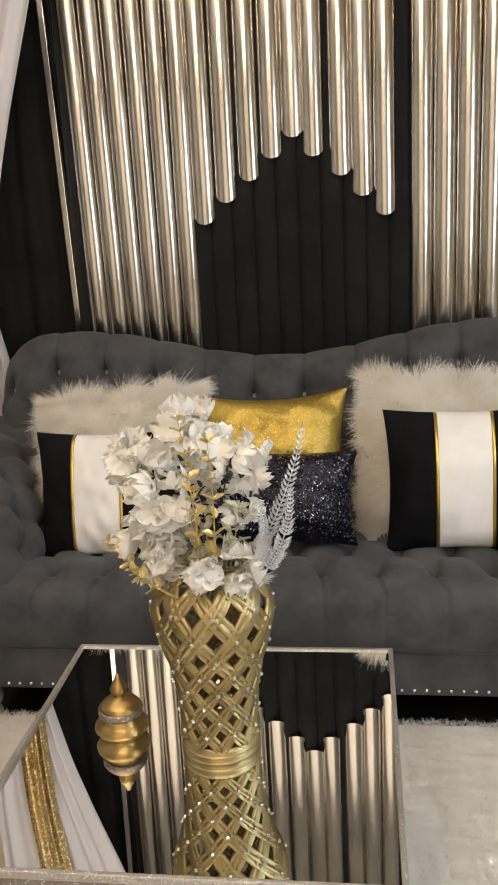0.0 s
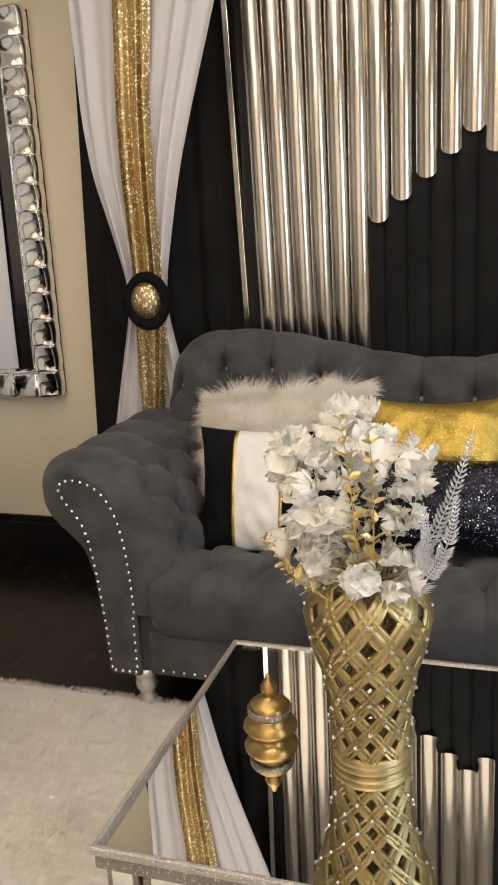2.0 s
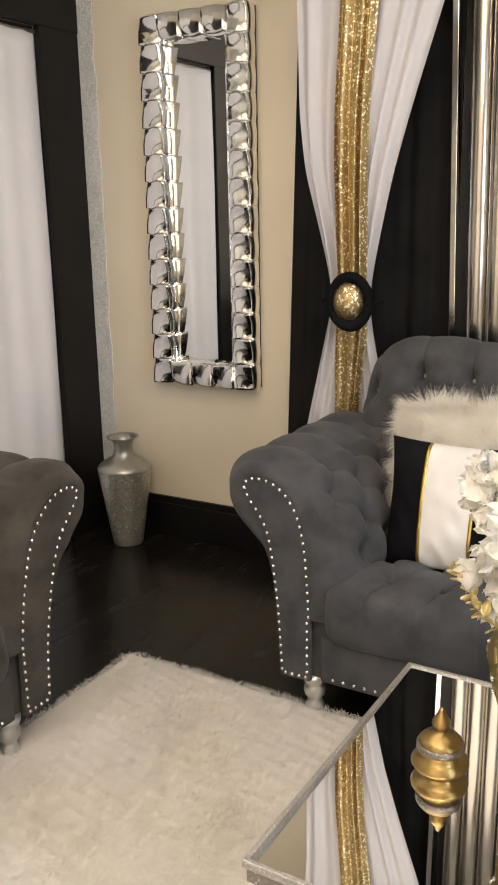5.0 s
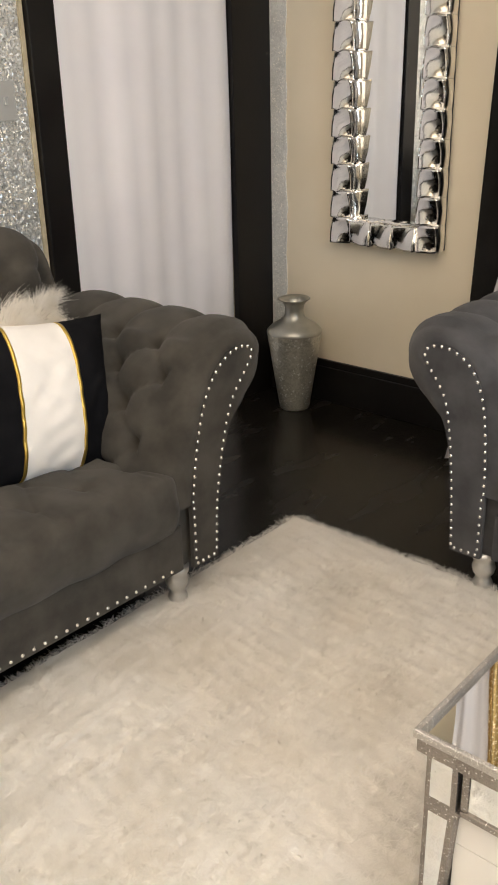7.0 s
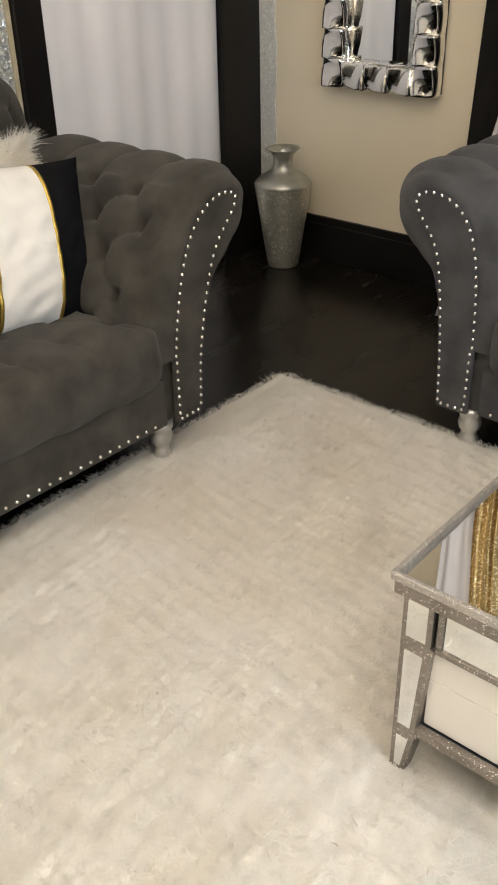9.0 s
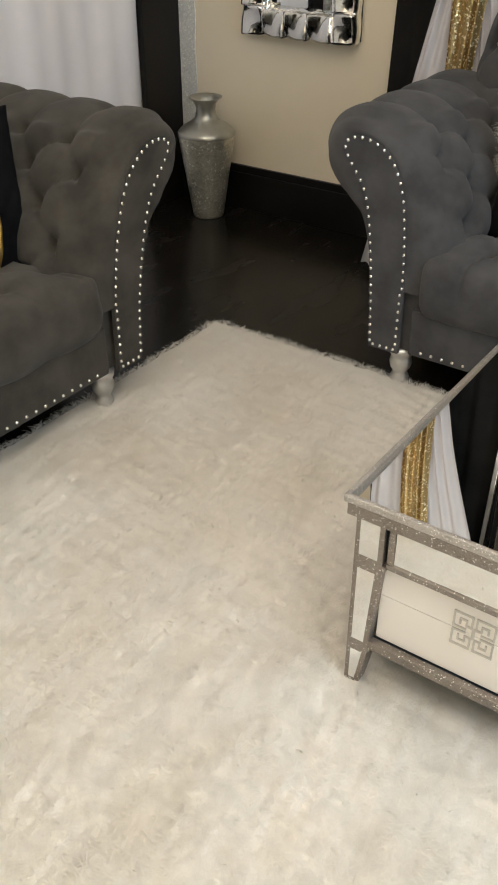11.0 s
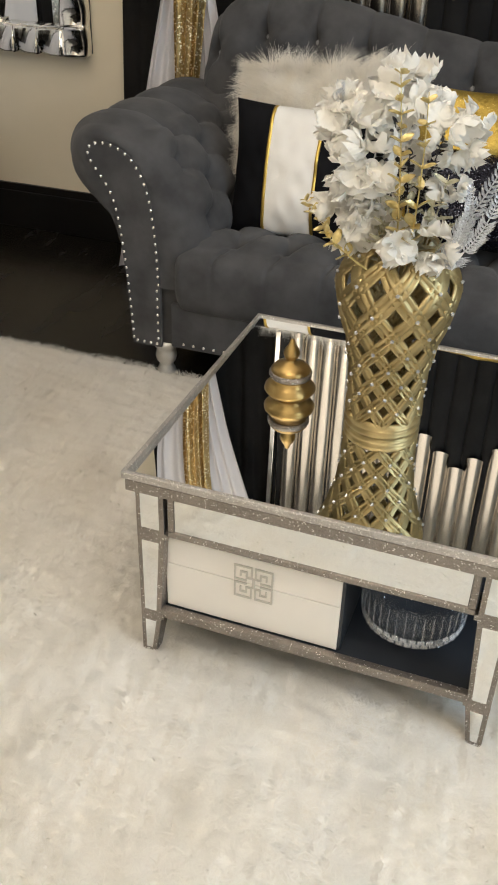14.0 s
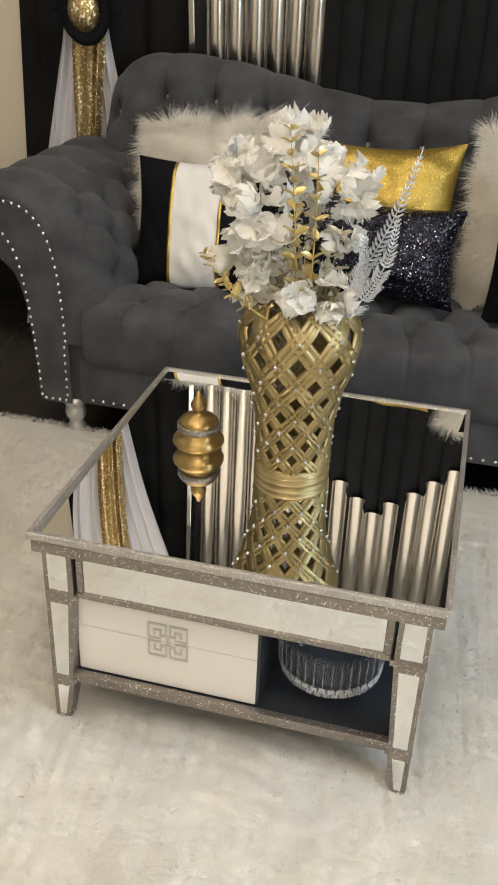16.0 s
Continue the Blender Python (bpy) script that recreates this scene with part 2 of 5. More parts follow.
def box_bm(x0, x1, y0, y1, z0, z1, bevel=0.0, seg=2):
    bm = bmesh.new()
    bmesh.ops.create_cube(bm, size=1, matrix=Matrix.Translation(((x0 + x1) / 2, (y0 + y1) / 2, (z0 + z1) / 2)) @ Matrix.Diagonal((x1 - x0, y1 - y0, z1 - z0, 1)))
    if bevel:
        bmesh.ops.bevel(bm, geom=bm.edges[:], offset=bevel, segments=seg, profile=0.6, affect='EDGES')
    return bm


def thing(name, loc, label, category, group="", kind="", rz=0):
    ob = new(name)
    ob.matrix_world = pose(*loc, 0, 0, rz)
    return tagged(ob, label, category, group, kind)


def structure(name, bm, mat, label, category, smooth=False):
    return tagged(part(name, bm, mat, None, "", smooth), label, category, "", "structure")


def grid_mesh(name, P, mat, wrap_u=False, wrap_v=False):
    """A smooth sheet through an array of points, rows by columns."""
    nu, nv = P.shape[:2]
    iu = np.arange(nu if wrap_u else nu - 1)
    iv = np.arange(nv if wrap_v else nv - 1)
    a, b = np.meshgrid(iu, iv, indexing='ij')
    a2, b2 = (a + 1) % nu, (b + 1) % nv
    f = np.stack([a * nv + b, a2 * nv + b, a2 * nv + b2, a * nv + b2], -1).reshape(-1, 4)
    return mesh_of(name, P.reshape(-1, 3), f.tolist(), mat)


def lathe(name, prof, mat, seg=40, centre=(0, 0, 0)):
    a = np.linspace(0, 2 * np.pi, seg, endpoint=False)
    P = np.array([[(centre[0] + r * math.cos(t), centre[1] + r * math.sin(t), centre[2] + z) for t in a] for r, z in prof])
    return grid_mesh(name, P, mat, wrap_v=True)


def smooth_line(pts, n):
    """n points evenly along a rounded line through pts."""
    p = np.array(pts, float)
    for _ in range(3):
        q = np.empty((2 * len(p) - 2, p.shape[1]))
        q[0::2], q[1::2] = 0.75 * p[:-1] + 0.25 * p[1:], 0.25 * p[:-1] + 0.75 * p[1:]
        p = np.vstack([p[:1], q, p[-1:]])
    d = np.r_[0, np.cumsum(np.linalg.norm(np.diff(p, axis=0), axis=1))]
    s = np.linspace(0, d[-1], n)
    return np.stack([np.interp(s, d, p[:, k]) for k in range(p.shape[1])], 1), s


def tube_bm(bm, pts, r, seg=8):
    """A round rod along pts, joined into bm."""
    pts = [Vector(p) for p in pts]
    rings = []
    for i, p in enumerate(pts):
        d = (pts[min(i + 1, len(pts) - 1)] - pts[max(i - 1, 0)]).normalized()
        u = d.orthogonal().normalized()
        w = d.cross(u)
        rr = r[i] if isinstance(r, (list, tuple)) else r
        rings.append([bm.verts.new(p + rr * (math.cos(k * 2 * math.pi / seg) * u + math.sin(k * 2 * math.pi / seg) * w)) for k in range(seg)])
    for a, b in zip(rings, rings[1:]):
        # match the ring starts so that the rod does not twist
        off = min(range(seg), key=lambda k: (b[k].co - a[0].co - (b[0].co - b[0].co)).length)
        for k in range(seg):
            bm.faces.new((a[k], a[(k + 1) % seg], b[(k + 1 + off) % seg], b[(k + off) % seg]))
    bm.faces.new(rings[0][::-1])
    bm.faces.new(rings[-1])
    return bm

# ---- room ----
FLOOR = -0.016
XL, YB, XR, YF, ZC = -2.06, 2.10, 2.70, -3.30, 2.60
structure("floor", box_bm(XL - 0.6, XR + 0.1, YF - 0.1, YB + 0.1, -0.1, FLOOR), M_FLOOR, "black painted glossy wooden floor", "floor")
structure("ceiling", box_bm(XL - 0.1, XR + 0.1, YF - 0.1, YB + 0.1, ZC, ZC + 0.1), M_CEIL, "plain off-white painted ceiling", "ceiling")
structure("wall_back", box_bm(XL - 0.1, XR + 0.1, YB, YB + 0.1, FLOOR, ZC), M_WALL, "cream painted back wall with hung mirror", "wall")
structure("wall_right", box_bm(XR, XR + 0.1, YF, YB, FLOOR, ZC), M_WALL, "plain cream painted wall", "wall")
structure("wall_front", box_bm(XL - 0.1, XR + 0.1, YF - 0.1, YF, FLOOR, ZC), M_WALL, "plain cream painted wall", "wall")
# left wall, with the doorway between DY0 and DY1
DY0, DY1, DZ = 1.014, 1.864, 2.140
_bm = box_bm(XL - 0.1, XL, YF, DY0, FLOOR, ZC)
for b in ((XL - 0.1, XL, DY1, YB, FLOOR, ZC), (XL - 0.1, XL, DY0, DY1, DZ, ZC)):
    bmesh.ops.create_cube(_bm, size=1, matrix=Matrix.Translation(((b[0] + b[1]) / 2, (b[2] + b[3]) / 2, (b[4] + b[5]) / 2)) @ Matrix.Diagonal((b[1] - b[0], b[3] - b[2], b[5] - b[4], 1)))
structure("wall_left", _bm, M_WALL, "cream painted wall with a curtained doorway", "wall")
structure("wall_passage", box_bm(XL - 0.62, XL - 0.6, DY0 - 0.3, DY1 + 0.3, FLOOR, ZC), M_WALL, "plain wall behind the curtained doorway", "wall")
# silver glitter covering on the left wall beside the door, with a cream edge strip
structure("wall_covering", box_bm(XL, XL + 0.006, YF + 0.01, 0.885, 0.20, ZC - 0.005), M_GLITWALL, "silver glitter wall covering beside the door", "wall covering")
structure("trim_edge", box_bm(XL, XL + 0.012, 0.886, 0.902, 0.20, ZC - 0.005), surface("aged_cream", (0.45, 0.38, 0.24), (0.60, 0.53, 0.38), 0.5, scale=20), "cream edging strip of the glitter covering", "trim")
# ragged strip of glitter film in the corner of the back wall
_n = 70
_edge = []
for i in range(_n + 1):
    z = 0.2 + (ZC - 0.2) * i / _n
    _edge.append((XL + 0.112 + 0.012 * noise.noise((0, 3.1, z * 9)) + 0.008 * noise.noise((5, 1, z * 31)), z))
_v, _f = [], []
for x, z in _edge:
    _v += [(XL + 0.001, YB - 0.004, z), (x, YB - 0.004, z), (x, YB, z)]
for i in range(_n):
    a = 3 * i
    _f += [(a, a + 1, a + 4, a + 3), (a + 1, a + 2, a + 5, a + 4)]
tagged(piece("trim_glitter_strip", mesh_of("trim_glitter_strip", _v, _f, sparkle("pale_silver_glitter", (0.58, 0.59, 0.58), (0.78, 0.79, 0.78), 220, 0.5, 0.4, 0.05, 0.6, 0.06), False)), "ragged pale silver glitter strip in the wall corner", "trim", "", "structure")
# baseboards: tall, black, with a moulded top
def baseboard(name, x0, x1, y0, y1, h, along_x):
    bm = box_bm(x0, x1, y0, y1, FLOOR, h - 0.03, 0.002, 1)
    if along_x:
        b = (x0, x1, y0 + 0.008, y1, h - 0.03, h)
    else:
        b = (x0, x1 - 0.008, y0, y1, h - 0.03, h)
    bmesh.ops.create_cube(bm, size=1, matrix=Matrix.Translation(((b[0] + b[1]) / 2, (b[2] + b[3]) / 2, (b[4] + b[5]) / 2)) @ Matrix.Diagonal((b[1] - b[0], b[3] - b[2], b[5] - b[4], 1)))
    return structure(name, bm, M_BLACKWOOD, "tall glossy black painted baseboard", "baseboard")


baseboard("baseboard_1", XL + 0.03, XR, YB - 0.022, YB, 0.172, True)
baseboard("baseboard_2", XL, XL + 0.022, YF, DY0 - 0.11, 0.172, False)

# ---- doorway: black casing, rod and white curtain ----
door = tagged(new("door_1"), "doorway with wide black painted casing and white curtain", "doorway", "", "structure")
door.location = (XL, 0, 0)
part("casing", box_bm(0, 0.030, DY1, YB - 0.004, FLOOR, 2.30, 0.004), M_BLACKWOOD, door)
part("casing", box_bm(0, 0.030, DY0 - 0.108, DY0, FLOOR, 2.30, 0.004), M_BLACKWOOD, door)
part("casing", box_bm(0, 0.034, DY0 - 0.108, YB - 0.004, DZ, 2.36, 0.004), M_BLACKWOOD, door)
part("jamb", box_bm(-0.1, 0.0, DY1 - 0.012, DY1, FLOOR, DZ, 0.002), M_BLACKWOOD, door)
part("jamb", box_bm(-0.1, 0.0, DY0, DY0 + 0.012, FLOOR, DZ, 0.002), M_BLACKWOOD, door)
part("jamb", box_bm(-0.1, 0.0, DY0 + 0.012, DY1 - 0.012, DZ - 0.012, DZ, 0.002), M_BLACKWOOD, door)
_bm = bmesh.new()
tube_bm(_bm, [(0.006, DY0 + 0.002, DZ - 0.022), (0.006, DY1 - 0.002, DZ - 0.022)], 0.007, 10)
part("curtain_rod", _bm, M_SILVER, door, "thin metal tension rod", True)
_u = np.linspace(0, 1, 150)
_w = np.linspace(0, 1, 40)
_P = np.zeros((150, 40, 3))
for i, u in enumerate(_u):
    for j, w in enumerate(_w):
        fold = 0.009 * math.sin(u * 17 + 1.3 * math.sin(u * 5)) + 0.004 * math.sin(u * 41 + 1)
        _P[i, j] = (XL + 0.006 + fold * (0.5 + 0.6 * w) + 0.004 * math.sin(7 * w + 11 * u), DY0 + 0.004 + (DY1 - DY0 - 0.008) * u, DZ - 0.025 - (DZ - 0.06) * w)
_c = tagged(piece("door_curtain", grid_mesh("door_curtain", _P, M_CURTAIN)), "plain white fabric curtain hanging in the doorway", "curtain")
_s = _c.modifiers.new("thickness", 'SOLIDIFY')
_s.thickness = 0.002

# light switch on the glitter covering
_sw = thing("light_switch", (XL + 0.006, 0.80, 1.295), "grey light switch plate on the glitter wall", "light switch")
part("plate", box_bm(0, 0.006, -0.038, 0.038, -0.06, 0.06, 0.003), M_PLATE, _sw)
part("toggle", box_bm(0.006, 0.014, -0.006, 0.006, -0.012, 0.012, 0.002), M_PLATE, _sw)

# ---- mirrored coffee table ----
TW, TD, TH = 0.715, 0.72, 0.425
table = thing("coffee_table", (0, 0, 0), "square mirrored coffee table with champagne glitter trim, on the rug", "coffee table")


def frame_bm(x0, x1, y0, y1, z0, z1, w, bevel=0.002):
    """A mitred rectangular frame."""
    bm = bmesh.new()
    o = [(x0, y0), (x1, y0), (x1, y1), (x0, y1)]
    i = [(x0 + w, y0 + w), (x1 - w, y0 + w), (x1 - w, y1 - w), (x0 + w, y1 - w)]
    ob = [bm.verts.new((*p, z0)) for p in o]
    ot = [bm.verts.new((*p, z1)) for p in o]
    ib = [bm.verts.new((*p, z0)) for p in i]
    it = [bm.verts.new((*p, z1)) for p in i]
    for k in range(4):
        j = (k + 1) % 4
        bm.faces.new((ob[k], ob[j], ot[j], ot[k]))
        bm.faces.new((ot[k], ot[j], it[j], it[k]))
        bm.faces.new((it[k], it[j], ib[j], ib[k]))
        bm.faces.new((ib[k], ib[j], ob[j], ob[k]))
    if bevel:
        bmesh.ops.bevel(bm, geom=bm.edges[:], offset=bevel, segments=2, profile=0.6, affect='EDGES')
    return bm


part("top_frame", frame_bm(0, TW, 0, TD, TH - 0.0145, TH, 0.0095), M_GLITTOP, table, "silver glitter edge frame")
part("lower_moulding", frame_bm(0.005, TW - 0.005, 0.005, TD - 0.005, TH - 0.042, TH - 0.0185, 0.03), M_GLITTER, table)
_tt = part("tabletop", box_bm(0.009 - TW / 2, TW / 2 - 0.009, 0.009 - TD / 2, TD / 2 - 0.009, -0.003, 0), M_MIRROR, table, "mirror glass tabletop")
# the glass lies a little lower at the front
_tt.matrix_local = pose(TW / 2, TD / 2, TH - 0.0085, 0.7)
part("top_board", box_bm(0.022, TW - 0.022, 0.022, TD - 0.022, TH - 0.036, TH - 0.0235), M_BOXDARK, table)
LEG = 0.058


def leg(px, py, sx, sy):
    """A square tapered leg with bands, and mirror panels on its two outer faces."""
    bm = bmesh.new()
    # levels: z, width
    levels = [(FLOOR + 0.001, 0.027), (0.086, 0.042), (0.0862, 0.047), (0.096, 0.047), (0.0962, 0.041), (0.286, 0.053), (0.2862, 0.060), (0.298, 0.060), (0.2982, 0.054), (TH - 0.034, 0.054)]
    prev = None
    for z, w in levels:
        ring = [bm.verts.new((px + sx * a * w, py + sy * b * w, z)) for a, b in ((0, 0), (1, 0), (1, 1), (0, 1))]
        if prev:
            for k in range(4):
                bm.faces.new((prev[k], prev[(k + 1) % 4], ring[(k + 1) % 4], ring[k]))
        else:
            bm.faces.new(ring[::-1])
        prev = ring
    bm.faces.new(prev)
    bmesh.ops.recalc_face_normals(bm, faces=bm.faces[:])
    lg = part("leg", bm, M_GLITTER, table, "tapered leg in champagne glitter trim")
    for (za, wa), (zb, wb) in (((0.004, 0.030), (0.078, 0.041)), ((0.106, 0.042), (0.276, 0.052)), ((0.306, 0.054), (TH - 0.044, 0.054))):
        e = 0.009
        for face in (0, 1):
            bm = bmesh.new()
            q = []
            for u, z, w in ((e, za, wa), (wa - e, za, wa), (wb - e, zb, wb), (e, zb, wb)):
                q.append((px + sx * u, py - sy * 0.0015, z) if face == 0 else (px - sx * 0.0015, py + sy * u, z))
            vs = [bm.verts.new(p) for p in q]
            r = bmesh.ops.extrude_face_region(bm, geom=[bm.faces.new(vs)])
            d = (0, sy * 0.003, 0) if face == 0 else (sx * 0.003, 0, 0)
            bmesh.ops.translate(bm, verts=[g for g in r["geom"] if isinstance(g, bmesh.types.BMVert)], vec=d)
            bmesh.ops.recalc_face_normals(bm, faces=bm.faces[:])
            part("mirror_panel", bm, M_MIRROR, lg)
    return lg


LI = 0.022
leg(LI, LI - 0.012, 1, 1)
leg(TW - LI, LI - 0.012, -1, 1)
leg(LI, TD - LI + 0.012, 1, -1)
leg(TW - LI, TD - LI + 0.012, -1, -1)
# aprons: mirror strip between glitter rails
AX0, AX1 = LI + 0.060, TW - LI - 0.060
for y, s in ((0.016, 1), (TD - 0.016, -1)):
    ya, yb = sorted((y, y + s * 0.014))
    ap = part("apron", box_bm(AX0 - 0.002, AX1 + 0.002, ya + 0.002, yb + 0.002, 0.305, TH - 0.036), M_BOXDARK, table)
    part("mirror_panel", box_bm(AX0 + 0.013, AX1 - 0.013, min(y, y + s * 0.004) - 0.0, max(y, y + s * 0.004), 0.305, TH - 0.040), M_MIRROR, ap)
    part("rail", box_bm(AX0, AX1, ya - 0.004, yb + 0.004, 0.293, 0.3045, 0.002), M_GLITTER, ap)
    for xa in (AX0, AX1 - 0.012):
        part("stile", box_bm(xa, xa + 0.012, ya - 0.003, yb + 0.003, 0.305, TH - 0.036, 0.002), M_GLITTER, ap)
for x, s in ((0.030, 1), (TW - 0.030, -1)):
    xa, xb = sorted((x, x + s * 0.014))
    ap = part("apron", box_bm(xa + 0.002, xb + 0.002, 0.078, TD - 0.078, 0.305, TH - 0.036), M_BOXDARK, table)
    part("mirror_panel", box_bm(min(x, x + s * 0.004) - 0.002, max(x, x + s * 0.004), 0.09, TD - 0.09, 0.305, TH - 0.040), M_MIRROR, ap)
    part("rail", box_bm(xa - 0.004, xb + 0.004, 0.074, TD - 0.074, 0.293, 0.3045, 0.002), M_GLITTER, ap)
# lower shelf: dark board edged in glitter
part("shelf", box_bm(0.045, TW - 0.045, 0.028, TD - 0.028, 0.096, 0.106), M_BOXDARK, table, "dark slate shelf board")
part("shelf_edge", frame_bm(0.036, TW - 0.036, 0.012, TD - 0.012, 0.090, 0.110, 0.016), M_GLITTER, table)

# white lidded box on the shelf, with a key-pattern emblem
_bx = thing("storage_box", (0.068, 0.032, 0.1105), "white lacquered box with metal key emblem, on the table shelf", "box")
BW, BD, BH = 0.339, 0.30, 0.165
part("body", box_bm(0, BW, 0, BD, 0, 0.1035, 0.0015), M_BOXWHITE, _bx)
part("lid", box_bm(0, BW, 0, BD, 0.105, BH, 0.0015), M_BOXWHITE, _bx)
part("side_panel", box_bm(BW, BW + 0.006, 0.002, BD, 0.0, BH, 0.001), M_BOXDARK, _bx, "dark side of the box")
EX, EZ = 0.175, 0.108
_em = part("emblem", box_bm(EX - 0.003, EX + 0.003, -0.0025, 0.001, EZ - 0.012, EZ + 0.012, 0.0005, 1), M_EMBLEM, _bx, "metal key-pattern emblem")


def key_bar(x0, x1, z0, z1):
    part("bar", box_bm(min(x0, x1), max(x0, x1), -0.0032, 0.001, min(z0, z1), max(z0, z1)), M_EMBLEM, _em)


# four squared spirals, one in each quarter, drawn in thin metal bars
for sx in (-1, 1):
    for sz in (-1, 1):
        def quarter(a0, a1, b0, b1):
            key_bar(EX + sx * a0, EX + sx * a1, EZ + sz * b0, EZ + sz * b1)
        quarter(0.0025, 0.0375, 0.0345, 0.0375)
        quarter(0.0345, 0.0375, 0.0025, 0.0345)
        quarter(0.0130, 0.0345, 0.0025, 0.0055)
        quarter(0.0025, 0.0055, 0.0100, 0.0345)
        quarter(0.0055, 0.0150, 0.0100, 0.0130)
        quarter(0.0120, 0.0150, 0.0130, 0.0250)
        quarter(0.0150, 0.0265, 0.0220, 0.0250)
        quarter(0.0235, 0.0265, 0.0120, 0.0220)

# ---- chesterfield sofas ----
def tuft(a, b, deep, edge=0.42):
    """Height of deep-buttoned padding; buttons stand where a and b are whole numbers."""
    p = (np.abs(np.sin(np.pi * a)) * np.abs(np.sin(np.pi * b))) ** edge
    da, db = a - np.round(a), b - np.round(b)
    r = np.hypot(da, db)
    # a wide dimple at each button, and creases that fade on the way to the next
    pit = np.exp(-r / 0.15)
    crease = np.exp(-np.minimum(np.abs(da), np.abs(db)) / 0.035) * np.exp(-r / 0.26)
    return deep * (0.45 * p - 1.25 * pit - 0.45 * crease + 0.45)


def displace(P, h):
    """Moves each point of a sheet along its normal."""
    du, dv = np.gradient(P, axis=0), np.gradient(P, axis=1)
    n = np.cross(du, dv)
    n /= np.linalg.norm(n, axis=2, keepdims=True) + 1e-9
    return P + n * h[..., None], n


NAIL = lathe("nail", [(0.0, 0.0040), (0.0025, 0.0036), (0.0046, 0.002), (0.0052, 0.0)], M_NAIL, 10)
_bm = bmesh.new()
bmesh.ops.create_icosphere(_bm, subdivisions=1, radius=0.0095)
GEM = bpy.data.meshes.new("crystal_button")
_bm.to_mesh(GEM)
_bm.free()
GEM.materials.append(M_GEM)


def facing(p, n):
    """A pose at p whose z axis points along n."""
    return Matrix.Translation(p) @ Vector(n).to_track_quat('Z', 'Y').to_matrix().to_4x4()


ARM_OUT = [(0.075, 0.30), (0.068, 0.41), (0.040, 0.51), (-0.010, 0.60), (-0.080, 0.672), (-0.155, 0.720), (-0.232, 0.735), (-0.292, 0.722), (-0.326, 0.688), (-0.341, 0.640), (-0.334, 0.592), (-0.306, 0.556), (-0.262, 0.538), (-0.208, 0.515), (-0.168, 0.450), (-0.150, 0.30), (-0.138, 0.112)]
PANEL = [(-0.046, 0.30), (-0.048, 0.38), (-0.055, 0.48), (-0.068, 0.565), (-0.092, 0.628), (-0.125, 0.668), (-0.165, 0.690), (-0.212, 0.697), (-0.246, 0.686), (-0.258, 0.662), (-0.238, 0.625), (-0.205, 0.585), (-0.181, 0.540), (-0.164, 0.450), (-0.148, 0.30), (-0.138, 0.112)]


